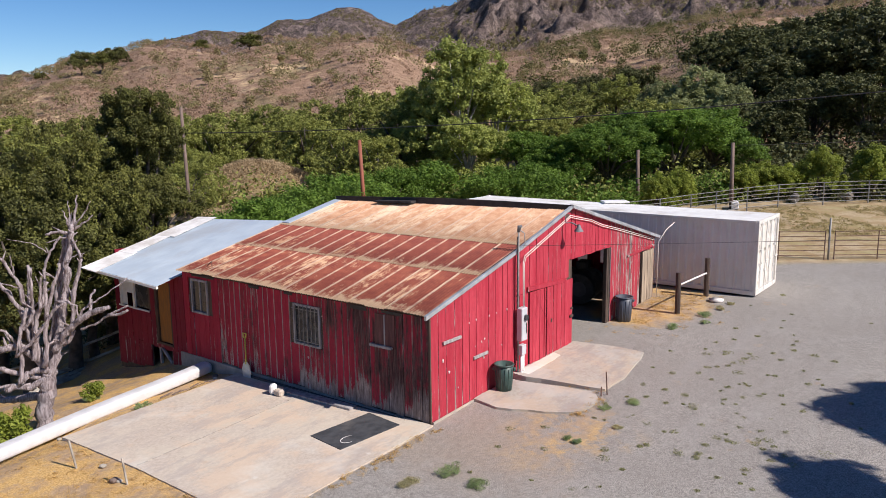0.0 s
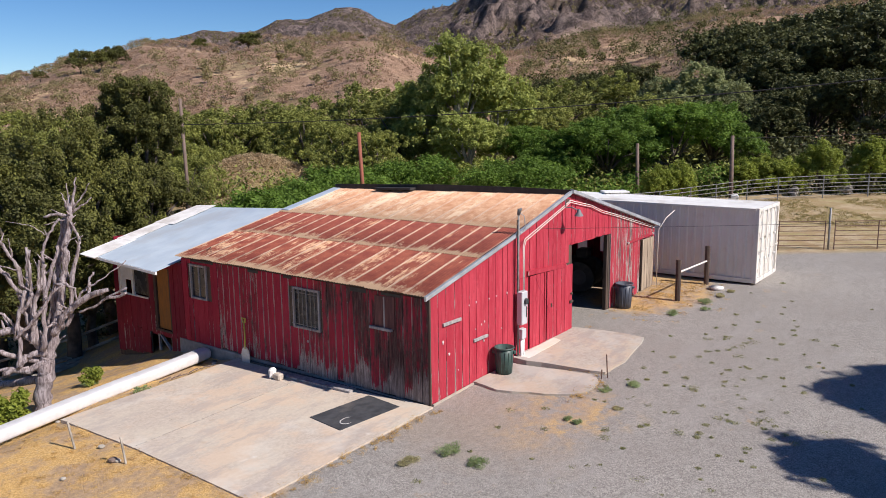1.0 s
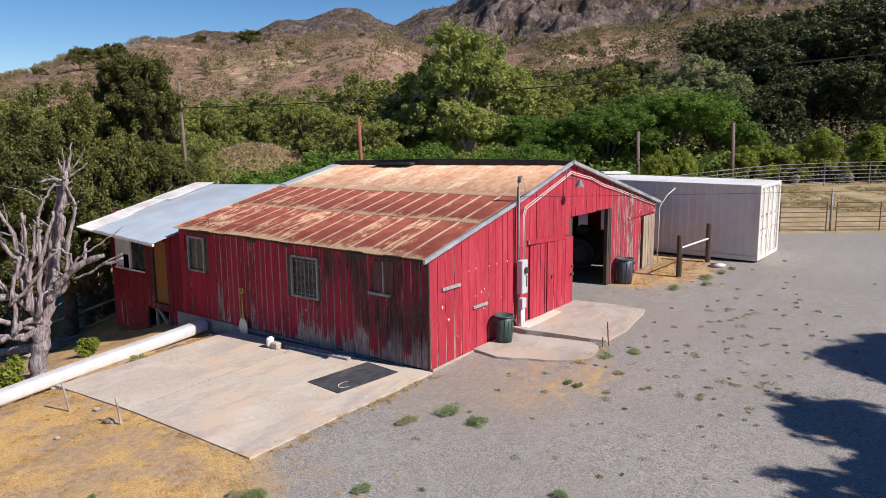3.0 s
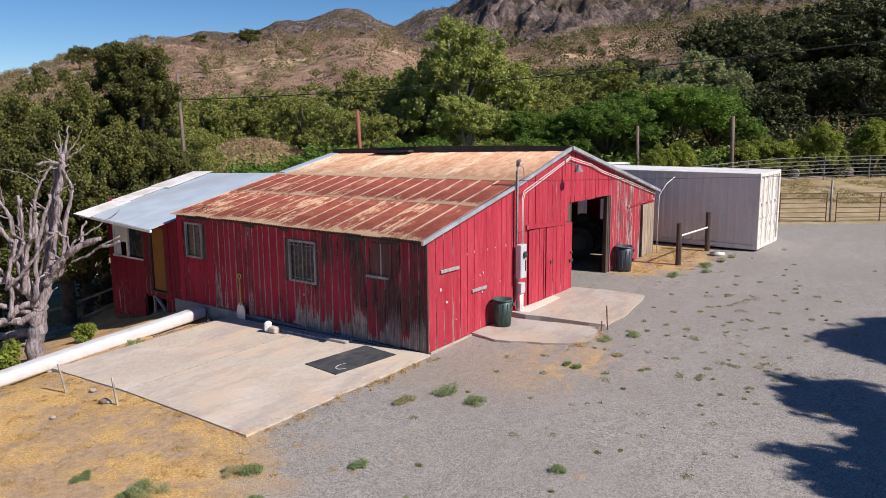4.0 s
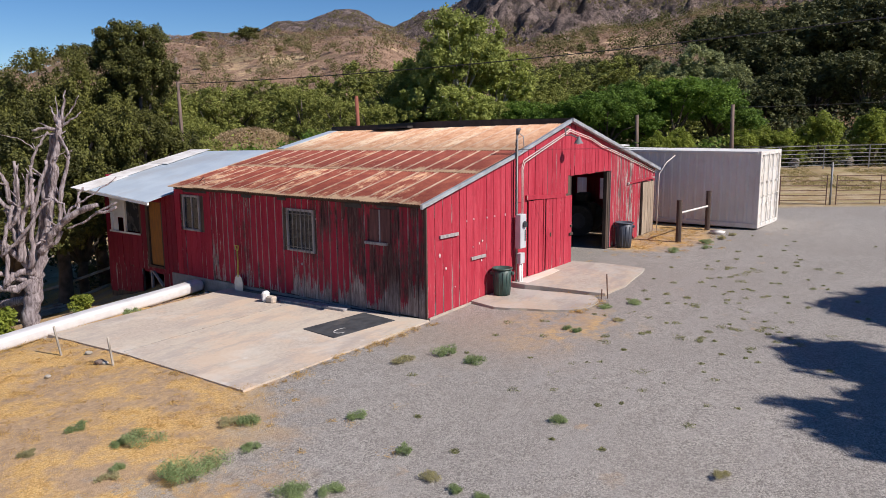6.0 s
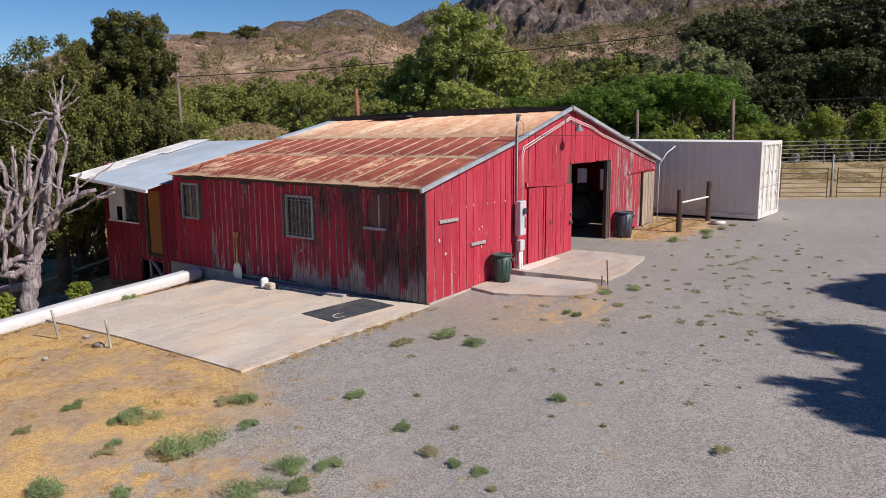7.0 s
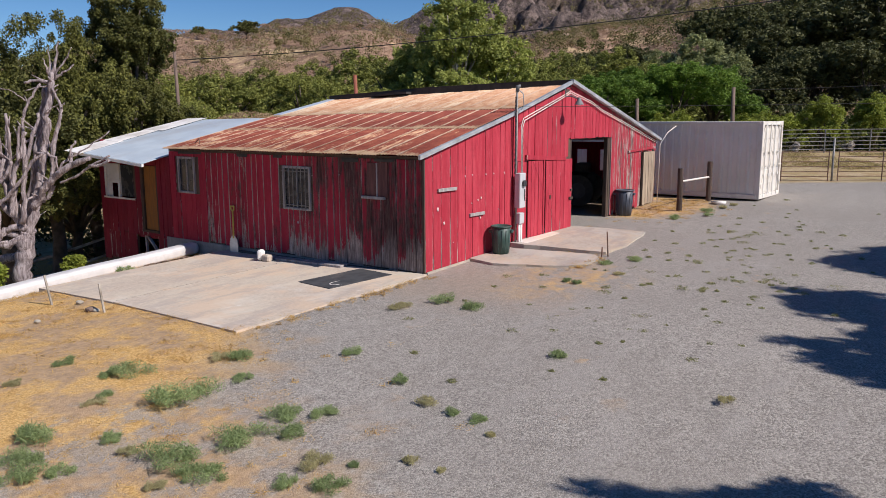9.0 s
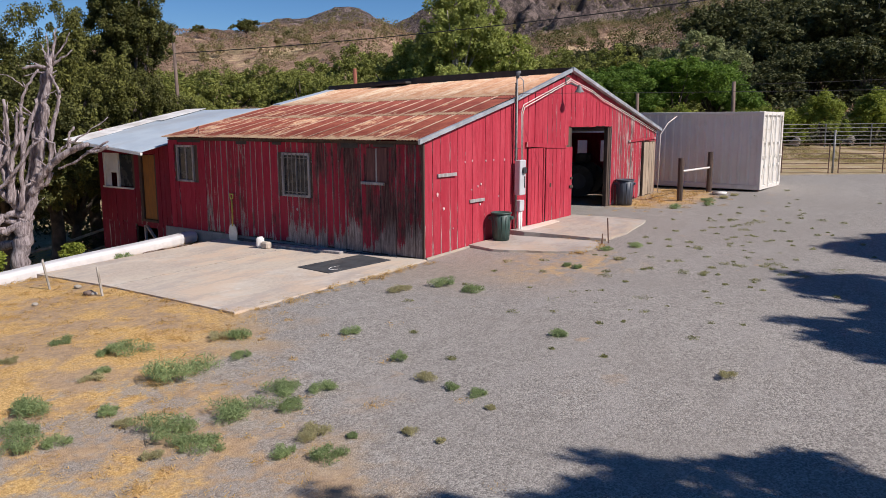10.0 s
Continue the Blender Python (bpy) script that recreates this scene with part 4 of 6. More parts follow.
def corrugated(bm, length, height, x, pitch=0.28, deep=0.022, away=1):
    pts, y = [], 0.0
    while y < length - 0.01:
        for k, o in ((0.0, 0.0), (0.26, 0.0), (0.38, 1.0), (0.88, 1.0)):
            yy = min(length, y + k * pitch)
            pts.append((x + away * deep * o, yy))
        y += pitch
    pts.append((x, length))
    lo = [bm.verts.new((a, b, 0.14)) for a, b in pts]
    hi = [bm.verts.new((a, b, height)) for a, b in pts]
    for i in range(len(pts) - 1):
        if pts[i + 1][1] - pts[i][1] > 1e-5 or abs(pts[i + 1][0] - pts[i][0]) > 1e-5:
            bm.faces.new((lo[i], lo[i + 1], hi[i + 1], hi[i]))
    return bm


for x, away in ((0.015, 1), (CW - 0.015, -1)):
    bm = corrugated(bmesh.new(), CL - 0.2, CH - 0.1, x, away=away)
    ob = part("side_panel", bm, M_CONTAINER, box_c)
    ob.location = (0, 0.1, 0)
    part("bottom_rail", bx((x - 0.03, 0.1, 0.0), (x + 0.03, CL - 0.1, 0.15), 0.008), M_CONTAINER, box_c)
    part("top_rail", bx((x - 0.03, 0.1, CH - 0.10), (x + 0.03, CL - 0.1, CH - 0.01), 0.008), M_CONTAINER, box_c)
for x in (0.0, CW - 0.14):
    for y in (0.0, CL - 0.14):
        part("corner_post", bx((x, y, 0.0), (x + 0.14, y + 0.14, CH), 0.012), M_CONTAINER, box_c)
bm = bx((0.04, 0.04, CH - 0.06), (CW - 0.04, CL - 0.04, CH - 0.02))
part("roof_panel", bm, M_WHITEMETAL, box_c, "white weathered roof")
part("floor_pan", bx((0.05, 0.05, 0.05), (CW - 0.05, CL - 0.05, 0.13)), M_DARKWOOD, box_c)
part("end_panel", bx((0.1, CL - 0.06, 0.1), (CW - 0.1, CL - 0.02, CH - 0.1)), M_CONTAINER, box_c)
part("header", bx((0.13, 0.0, CH - 0.13), (CW - 0.13, 0.1, CH - 0.01), 0.008), M_CONTAINER, box_c)
part("threshold", bx((0.13, 0.0, 0.0), (CW - 0.13, 0.1, 0.13), 0.008), M_CONTAINER, box_c)
for k in range(2):
    a, b = 0.15 + k * (CW - 0.3) / 2, 0.15 + (k + 1) * (CW - 0.3) / 2 - 0.01
    bm = bmesh.new()
    box(bm, (a, 0.05, 0.14), (b, 0.09, CH - 0.14))
    z = 0.2
    for _ in range(5):
        box(bm, (a + 0.08, 0.032, z), (b - 0.08, 0.055, z + 0.30), 0.012)
        z += 0.425
    leaf_door = part("door", bm, M_CONTAINER, box_c, "ribbed steel door with lock rods")
    for s in (0.25, 0.75):
        x = a + (b - a) * s
        part("lock_rod", tb([(x, 0.0, 0.05), (x, 0.0, CH - 0.06)], 0.019, 8), M_WHITEMETAL, leaf_door)
        for z in (0.1, 0.75, 1.45, CH - 0.12):
            part("rod_bracket", bx((x - 0.05, -0.02, z - 0.04), (x + 0.05, 0.05, z + 0.04), 0.006), M_WHITEMETAL, leaf_door)
        part("door_handle", bx((x - 0.02, -0.045, 1.02), (x + 0.30, -0.02, 1.06), 0.005), M_CONTAINER, leaf_door)
    for z in (0.35, 0.95, 1.55, 2.15):
        x = 0.09 if k == 0 else CW - 0.15
        part("hinge", bx((x, -0.015, z), (x + 0.07, 0.04, z + 0.13), 0.006), M_CONTAINER, leaf_door)

# ---- white pipe, mat, bins, posts ----
bm = bmesh.new()
P0, P1 = Vector((-9.6, 7.02, -0.74)), Vector((-0.22, 7.68, -0.17))
ahead_ = (P1 - P0).normalized()
across_ = ahead_.cross(Vector((0, 0, 1))).normalized()
rings = []
for i in range(15):
    f, close = i / 12, 1.0
    if i > 12:
        f, close = 1.0 + 0.006 * (i - 12), (0.93, 0.62)[i - 13]
    base = P0.lerp(P1, f) + Vector((0, 0, 0.012 * math.sin(min(i, 12))))
    ring = []
    for k in range(28):
        a = 2 * math.pi * k / 28
        c, n_ = math.cos(a), math.sin(a)
        rib = 1.0 - (0.035 if k in (3, 11, 18, 24) else 0.0)
        ring.append(bm.verts.new(base + close * rib * (0.215 * math.copysign(abs(c) ** 0.62, c) * across_ + Vector((0, 0, 0.150 * math.copysign(abs(n_) ** 0.62, n_))))))
    rings.append(ring)
for p_, q_ in zip(rings, rings[1:]):
    for k in range(28):
        bm.faces.new((p_[k], p_[(k + 1) % 28], q_[(k + 1) % 28], q_[k]))
bm.faces.new(rings[0])
bm.faces.new(rings[-1])
bmesh.ops.recalc_face_normals(bm, faces=bm.faces)
ob = part("pipe", bm, M_TUBE)
tagged(ob, "long white flattened drain duct lying on dry ground", "pipe")
ob = part("rubber_mat", bx((-0.79, -0.52, 0.0), (0.79, 0.52, 0.022), 0.005), M_BLACK)
ob.matrix_world = pose(-1.14, 1.12, -0.037, -1.0, -1.6, -8)
tagged(ob, "black rubber mat lying on the concrete", "mat")


def bin_(label, at, radius, height, material, handles=True):
    t = thing("trash_bin", label, "bin", at, group="bins by the barn")
    bm = bmesh.new()
    segs, r0, r1 = 28, radius * 0.82, radius
    rings = []
    for r, z in ((r0, 0.0), (r0 + (r1 - r0) * 0.5, height * 0.5), (r1, height), (r1 - 0.02, height), (r0 - 0.02, 0.04)):
        rings.append([bm.verts.new((r * math.cos(2 * math.pi * k / segs), r * math.sin(2 * math.pi * k / segs), z)) for k in range(segs)])
    for a, b in zip(rings, rings[1:]):
        for k in range(segs):
            bm.faces.new((a[k], a[(k + 1) % segs], b[(k + 1) % segs], b[k]))
    bm.faces.new(rings[0][::-1])
    bm.faces.new(rings[-1])
    bmesh.ops.recalc_face_normals(bm, faces=bm.faces)
    part("body", bm, material, t, smooth=True)
    for k in range(14):
        a = 2 * math.pi * (k + 0.5) / 14
        c, n_ = math.cos(a), math.sin(a)
        part("rib", tb([(r0 * c, r0 * n_, 0.05), (0.985 * r1 * c, 0.985 * r1 * n_, height * 0.86)], 0.010, 5), material, t)
    bm = bmesh.new()
    rim = [(1.02 * radius * math.cos(2 * math.pi * k / segs), 1.02 * radius * math.sin(2 * math.pi * k / segs), height - 0.015) for k in range(segs + 1)]
    part("rim", tube(bm, rim, 0.02, 6, cap=False), material, t, smooth=True)
    if handles:
        for a in (radians(-60), radians(120)):
            c, s = math.cos(a), math.sin(a)
            part("handle", bx((radius * c - 0.05, radius * s - 0.05, height - 0.16), (radius * c + 0.05, radius * s + 0.05, height - 0.09), 0.01), material, t)
    return t


bin_("dark green plastic trash bin by the barn wall", (2.36, -0.33, 0.14), 0.22, 0.64, M_GREENBIN)
bin_("dark grey plastic trash bin beside the barn opening", (8.95, -0.34, 0.36), 0.25, 0.75, M_GREYBIN)


def post(at, h, lean, label):
    ob = part("hitching_post", tb([(0, 0, -0.3), (0, 0, 0.5 * h), (lean[0], lean[1], h)], [0.085, 0.082, 0.08], 10), M_DARKWOOD)
    ob.location = at
    return tagged(ob, label, "post", group="hitching posts")


post((10.45, -1.43, ground_at(10.45, -1.43)), 1.27, (0.03, 0.02), "dark creosoted hitching post in straw")
post((12.85, -1.5, ground_at(12.85, -1.5)), 1.28, (0.0, 0.0), "dark creosoted hitching post in straw")
ob = part("hitching_rail", tb([(10.47, -1.43, 1.30), (12.85, -1.5, 1.30)], 0.030, 8), M_CONTAINER)
tagged(ob, "white painted pipe rail between two posts", "rail")


# ---- foliage ----
def leaf_cloud(name, centres, radii, per, size, material, seed, up=0.5, flat=1.0, thin=0.7):
    """Many small leaves round clump centres, as one mesh."""
    rng = np.random.default_rng(seed)
    c = np.repeat(np.asarray(centres, float), per, axis=0)
    r = np.repeat(np.asarray(radii, float), per)[:, None]
    n = len(c)
    v = rng.normal(size=(n, 3))
    v /= np.linalg.norm(v, axis=1)[:, None]
    v *= rng.uniform(0.1, 1.05, (n, 1)) ** 0.5
    v[:, 2] *= flat
    p = c + v * r
    nrm = v * 0.8 + rng.normal(size=(n, 3)) * 0.62 + np.array([0, 0, up])
    nrm /= np.linalg.norm(nrm, axis=1)[:, None]
    a = np.cross(nrm, rng.normal(size=(n, 3)))
    a /= np.linalg.norm(a, axis=1)[:, None]
    b = np.cross(nrm, a)
    s = (size * rng.uniform(0.6, 1.35, (n, 1)))
    q = np.stack([p - a * s, p + a * s * 0.75 + b * s * thin, p + a * s * 0.75 - b * s * thin], axis=1).reshape(-1, 3)
    me = bpy.data.meshes.new(name)
    me.vertices.add(3 * n)
    me.vertices.foreach_set("co", q.ravel())
    me.loops.add(3 * n)
    me.loops.foreach_set("vertex_index", np.arange(3 * n, dtype=np.int32))
    me.polygons.add(n)
    me.polygons.foreach_set("loop_start", np.arange(0, 3 * n, 3, dtype=np.int32))
    me.materials.append(material)
    me.update(calc_edges=True)
    return me


def tree(name, label, height, spread, material, seed, clumps=150, per=110, size=0.14, trunk=0.22, bark=None, low=0.18, clump=0.16, droop=0.0, lobes=7):
    """A tree of a tapered trunk, limbs and an uneven crown made of lobes of leaf clumps. Built at the origin."""
    rnd = random.Random(seed)
    t = thing(name, label, "tree")
    bm = bmesh.new()
    fork = height * rnd.uniform(0.22, 0.32)
    tube(bm, [(0, 0, -0.6), (0, 0, 0.2), (rnd.uniform(-0.1, 0.1), rnd.uniform(-0.1, 0.1), fork * 0.6), (rnd.uniform(-0.2, 0.2), rnd.uniform(-0.2, 0.2), fork)],
         [trunk * 1.5, trunk * 1.1, trunk * 0.95, trunk * 0.85], 9)
    centres, radii = [], []
    heads = []
    for k in range(lobes):
        a = 2 * math.pi * (k + rnd.uniform(-0.3, 0.3)) / lobes
        lvl = rnd.uniform(0.30, 0.80)
        out = spread * rnd.uniform(0.42, 0.70) * (1.15 - 0.55 * lvl)
        heads.append((Vector((out * math.cos(a), out * math.sin(a), height * lvl)), spread * rnd.uniform(0.34, 0.5)))
    heads.append((Vector((rnd.uniform(-0.1, 0.1) * spread, rnd.uniform(-0.1, 0.1) * spread, height * 0.80)), spread * 0.42))
    heads.append((Vector((rnd.uniform(-0.2, 0.2) * spread, rnd.uniform(-0.2, 0.2) * spread, height * 0.62)), spread * 0.55))
    for h, r in heads:
        mid = Vector((0, 0, fork)).lerp(h, 0.5) + Vector((0, 0, 0.1 * height * rnd.uniform(-0.3, 0.6)))
        tube(bm, [(0, 0, fork * 0.9), mid, h], [trunk * 0.55, trunk * 0.32, trunk * 0.1], 6)
    each = max(4, clumps // len(heads))
    for h, r in heads:
        for _ in range(each):
            v = Vector((rnd.gauss(0, 1), rnd.gauss(0, 1), rnd.gauss(0, 1))).normalized() * (rnd.uniform(0.25, 1.0) ** 0.4)
            if v.z < -0.4 and rnd.random() < 0.5:
                v.z *= -0.5
            p = h + Vector((v.x * r, v.y * r, v.z * r * 0.72))
            p.z -= droop * (p.xy.length / spread) ** 2 * height
            p.z = min(max(p.z, height * low), height * rnd.uniform(0.96, 1.03))
            centres.append(p)
            radii.append(spread * clump * rnd.uniform(0.6, 1.3))
    # no clump hangs free of the crown
    at, rad = np.array([tuple(p) for p in centres]), np.array(radii)
    gap = np.linalg.norm(at[:, None] - at[None], axis=2)
    near = (gap < 1.5 * (rad[:, None] + rad[None])).sum(axis=1) > 2
    centres, radii = at[near], rad[near]
    part("trunk", bm, bark or M_BARK, t, smooth=True)
    ob = new("crown", leaf_cloud("crown", centres, radii, per, size, material, seed))
    ob.parent = t
    return t


def plant(src, aside, ahead, scale=1.0, turn=0.0, squash=1.0, z=None, xy=None):
    x, y = xy or plan(aside, ahead)
    m = pose(x, y, (ground_at(x, y) if z is None else z) - 0.1, 0, 0, turn) @ Matrix.Diagonal((scale, scale, scale * squash, 1))
    if src.get("used"):
        ob = copy_thing(src, m @ Matrix.Diagonal((*(1 / k for k in src.scale), 1)))
    else:
        src["used"] = 1
        src.matrix_basis = m
        ob = src
    return ob


# ---- trees: built by kind, then set out ----
near_a = tree("oak_tree", "broad olive green oak tree with dense crown", 8.0, 3.4, M_OAK, 101, clumps=760, per=130, size=0.039, clump=0.054, lobes=12, low=0.05)
near_b = tree("oak_tree", "rounded olive green oak tree with dense crown", 7.0, 3.6, M_OAK, 102, clumps=760, per=130, size=0.039, clump=0.054, lobes=12, low=0.05)
near_c = tree("oak_tree", "tall narrow olive green oak tree behind the shed", 10.0, 2.1, M_OAK, 131, clumps=1000, per=130, size=0.039, clump=0.085, lobes=18, low=0.04)
oak_a = tree("oak_tree", "round green oak tree in the creek bed", 8.0, 3.6, M_CREEK, 111, clumps=480, per=54, size=0.074, clump=0.066, lobes=11, low=0.06)
oak_b = tree("oak_tree", "spreading green oak tree in the creek bed", 7.0, 3.8, M_CREEK, 112, clumps=480, per=54, size=0.074, clump=0.066, lobes=11, low=0.06)
dark_a = tree("oak_tree", "very dark green oak on the slope", 14.0, 6.5, M_OLIVE, 103, clumps=480, per=38, size=0.165, trunk=0.35, clump=0.07, lobes=9, low=0.05)
syc = tree("sycamore_tree", "tall light green sycamore with pale limbs", 15.0, 5.6, M_SYC, 104, clumps=620, per=48, size=0.14, bark=M_PALEBARK, trunk=0.3, lobes=13, clump=0.075, low=0.08)
lush = tree("ash_tree", "lush deep green tree behind the container", 9.0, 4.6, M_BRIGHT, 105, clumps=420, per=72, size=0.10, clump=0.085, lobes=10, low=0.05)
pepper = tree("pepper_tree", "small yellow-green weeping pepper tree", 4.6, 2.4, M_PEPPER, 106, clumps=170, per=110, size=0.075, droop=0.3, low=0.02, trunk=0.12, clump=0.13)
willow = tree("willow_tree", "grey-green willow in the creek bed", 13.0, 5.2, M_WILLOW, 107, clumps=560, per=48, size=0.15, droop=0.12, clump=0.08, low=0.05, lobes=9)
shrub = tree("shrub", "low bright green shrub behind the barn", 3.2, 2.6, M_BRIGHT, 108, clumps=220, per=56, size=0.075, low=0.05, trunk=0.1, clump=0.14)

knoll = tree("oak_tree", "small dark oak on the hill crest", 7.0, 3.8, M_OAK, 113, clumps=130, per=40, size=0.21, clump=0.14, lobes=9, low=0.06)

F = 1347.0
for t_, h_ in ((near_a, 8.0), (near_b, 7.0), (near_c, 10.0), (oak_a, 8.0), (oak_b, 7.0), (dark_a, 14.0), (syc, 15.0), (lush, 9.0), (pepper, 4.6), (willow, 13.0), (shrub, 3.2), (knoll, 7.0)):
    t_["tall"] = h_


def row(src, items, sunk=0.0):
    """items: bearing column, depth, crown top height, turn, width to height."""
    for col, depth, top, turn, wide in items:
        x, y = plan((col - 784) / F * depth, depth)
        g = ground_at(x, y)
        g -= sunk * (top - g)
        plant(src, 0, 0, scale=(top - g) / src["tall"] * wide, turn=turn, xy=(x, y), z=g, squash=1 / wide)


row(near_c, ((246, 28, 9.25, 0, 0.95),))
row(near_a, ((178, 27.5, 7.4, 70, 0.85), (-40, 26, 5.9, 200, 1.2)))
row(near_b, ((104, 25, 7.1, 20, 0.78), (20, 24, 6.1, 140, 1.0), (140, 26, 3.6, 250, 1.0)))
row(oak_a, ((345, 66, 7.6, 120, 1.3), (480, 70, 8.4, 200, 1.3), (565, 68, 8.8, 30, 1.2), (650, 66, 9.8, 90, 1.2), (300, 62, 7.4, 10, 1.3), (700, 72, 10.0, 250, 1.1), (945, 66, 8.0, 60, 1.3), (1000, 78, 10.5, 140, 1.3), (1085, 84, 11.5, 220, 1.3)))
row(oak_b, ((410, 66, 7.8, 10, 1.3), (610, 54, 6.3, 60, 1.2), (668, 52, 5.8, 160, 1.2), (545, 62, 7.4, 45, 1.2), (720, 60, 8.0, 130, 1.3), (60, 45, 6.4, 200, 1.2), (150, 56, 7.4, 280, 1.3), (10, 60, 8, 77, 1.3), (520, 72, 8.0, 15, 1.3), (240, 64, 7.6, 190, 1.3), (930, 74, 9.5, 320, 1.3), (1160, 64, 8.4, 20, 1.3), (352, 50, 5.0, 70, 1.1), (392, 64, 6.4, 160, 1.2), (330, 44, 4.6, 250, 1.0)))
row(syc, ((815, 56, 12.9, 0, 1.05), (760, 60, 10.4, 110, 1.0), (880, 58, 10.6, 220, 1.0), (830, 52, 7.0, 300, 1.3)))
row(lush, ((1075, 50, 6.3, 0, 1.3), (1190, 52, 7.2, 80, 1.35), (1000, 50, 5.6, 170, 1.3), (1260, 56, 7.4, 260, 1.3), (930, 55, 5.8, 300, 1.3), (1130, 56, 7.2, 30, 1.3)))
row(willow, ((1235, 73, 12.0, 0, 1.15), (1160, 76, 10.6, 100, 1.15), (1290, 70, 10.0, 200, 1.15), (1190, 70, 9.0, 300, 1.2)))
row(dark_a, ((1275, 88, 17.6, 0, 1.1), (1390, 82, 16.4, 60, 1.2), (1470, 78, 16.2, 130, 1.2), (1560, 76, 17.6, 200, 1.2), (1340, 78, 13.5, 250, 1.2), (1650, 74, 17, 300, 1.2), (1430, 70, 11.0, 20, 1.2), (1530, 66, 11, 90, 1.2), (1360, 68, 9.0, 330, 1.3), (1420, 96, 20.2, 15, 1.2), (1490, 98, 21.2, 75, 1.2), (1575, 94, 21.4, 145, 1.2), (1345, 94, 18.8, 45, 1.2), (1040, 96, 12.5, 40, 1.2), (1110, 100, 13.5, 230, 1.2), (960, 104, 12, 310, 1.2)))
row(pepper, ((1312, 46, 3.7, 0, 1.25), (1352, 46.5, 3.9, 60, 1.3), (1395, 46.5, 3.7, 100, 1.3), (1455, 46.2, 4.8, 130, 1.0), (1548, 46, 4.9, 210, 1.1), (1630, 46, 4.9, 30, 1.2), (1165, 41, 3.7, 300, 0.9), (1203, 41.5, 3.9, 20, 0.9)))
row(shrub, ((402, 33.5, 2.3, 200, 1.1), (440, 34, 2.9, 60, 1.1), (430, 35, 2.5, 0, 1.1), (475, 36, 2.7, 90, 1.1), (560, 40, 3.5, 30, 1.2), (620, 42, 3.4, 150, 1.2), (700, 46, 3.5, 220, 1.2), (530, 38, 3.0, 280, 1.1), (760, 48, 3.7, 310, 1.2), (870, 46, 3.5, 10, 1.2), (940, 46, 3.6, 110, 1.2)))

# trees that stand outside the view beside the yard and shade it
shade = tree("oak_tree", "upright oak tree beside the gravel yard", 9.0, 2.5, M_OAK, 121, clumps=190, per=60, size=0.12, low=0.3, clump=0.12)
shade["tall"] = 9.0
for x, y, top, turn in ((6.3, -15.5, 9.0, 0), (8.3, -16.4, 9.2, 130), (2.85, -15.8, 9.0, 60), (0.3, -15.95, 9.0, 240), (1.6, -17.6, 9.0, 100), (1.7, -16.6, 8.5, 20),
                        (-5.4, -14.85, 8.4, 200), (-7.2, -14.3, 8.45, 80), (-9.0, -14.5, 8.4, 310)):
    plant(shade, 0, 0, scale=0.75 * top / 9.0, turn=turn, xy=(x, y), squash=1 / 0.75)


# ---- undergrowth and scrub, too many to count ----
def stuff(name, label, category, me):
    return tagged(new(name, me), label, category, kind="stuff")


def scatter(seed, n, col, depth, size, sink=0.2, keep=None):
    """Clump centres and radii over a belt: columns of bearing and depths."""
    rng = random.Random(seed)
    c, r = [], []
    while len(c) < n:
        d = rng.uniform(*depth)
        x, y = plan((rng.uniform(*col) - 784) / F * d, d)
        if keep and not keep(x, y, d):
            continue
        s = rng.uniform(*size)
        c.append((x, y, ground_at(x, y) + s * (1 - 2 * sink) * rng.uniform(0.3, 1.0)))
        r.append(s)
    return c, r


def no_yard(x, y, d):
    return y > 11 or x > 26


c1, r1 = scatter(201, 300, (-150, 1290), (46, 78), (0.8, 2.0), keep=lambda x, y, d: no_yard(x, y, d) and math.hypot(x - 22.7, y - 33.8) > 5.5)
stuff("thicket", "dense green thicket along the creek", "bushes", leaf_cloud("thicket", c1, r1, 190, 0.13, M_CREEK, 201))
c1, r1 = scatter(202, 90, (860, 1330), (44, 54), (0.7, 1.5), keep=lambda x, y, d: x > 26)
stuff("thicket", "bright green bushes behind the corral", "bushes", leaf_cloud("thicket", c1, r1, 190, 0.12, M_BRIGHT, 202))
c1, r1 = scatter(203, 150, (1180, 1700), (56, 84), (1.2, 2.8))
stuff("thicket", "dark shaded undergrowth below the oaks", "bushes", leaf_cloud("thicket", c1, r1, 190, 0.17, M_OLIVE, 203))
c1, r1 = scatter(204, 70, (-220, 330), (25, 40), (0.6, 1.3), keep=lambda x, y, d: y > 14.5 and x < 14)
stuff("thicket", "shaded brush on the bank behind the shed", "bushes", leaf_cloud("thicket", c1, r1, 170, 0.10, M_OLIVE, 204))


def drift(x, y, d):
    """Scrub grows in drifts, with bare slopes between them."""
    return noise.noise(Vector((x * 0.045, y * 0.045, 5.0))) + 0.5 * noise.noise(Vector((x * 0.13, y * 0.13, 9.0))) > -0.02


c1, r1 = scatter(205, 2300, (-100, 1650), (84, 330), (0.6, 1.7), sink=0.4, keep=drift)
stuff("hill_scrub", "grey-green scrub scattered over the hills", "scrub", leaf_cloud("hill_scrub", c1, r1, 70, 0.17, M_SCRUB, 205, up=0.6, flat=0.6))
c1, r1 = scatter(206, 8000, (-100, 1650), (80, 300), (0.3, 1.1), sink=0.4, keep=lambda x, y, d: noise.noise(Vector((x * 0.06, y * 0.06, 2.0))) > -0.22)
stuff("dry_scrub", "dry brown scrub over the hills", "scrub", leaf_cloud("dry_scrub", c1, r1, 24, 0.15, M_DRYSCRUB, 206, up=0.9, flat=0.5))
c1, r1 = scatter(207, 3200, (300, 1650), (340, 950), (0.8, 2.6), sink=0.4)
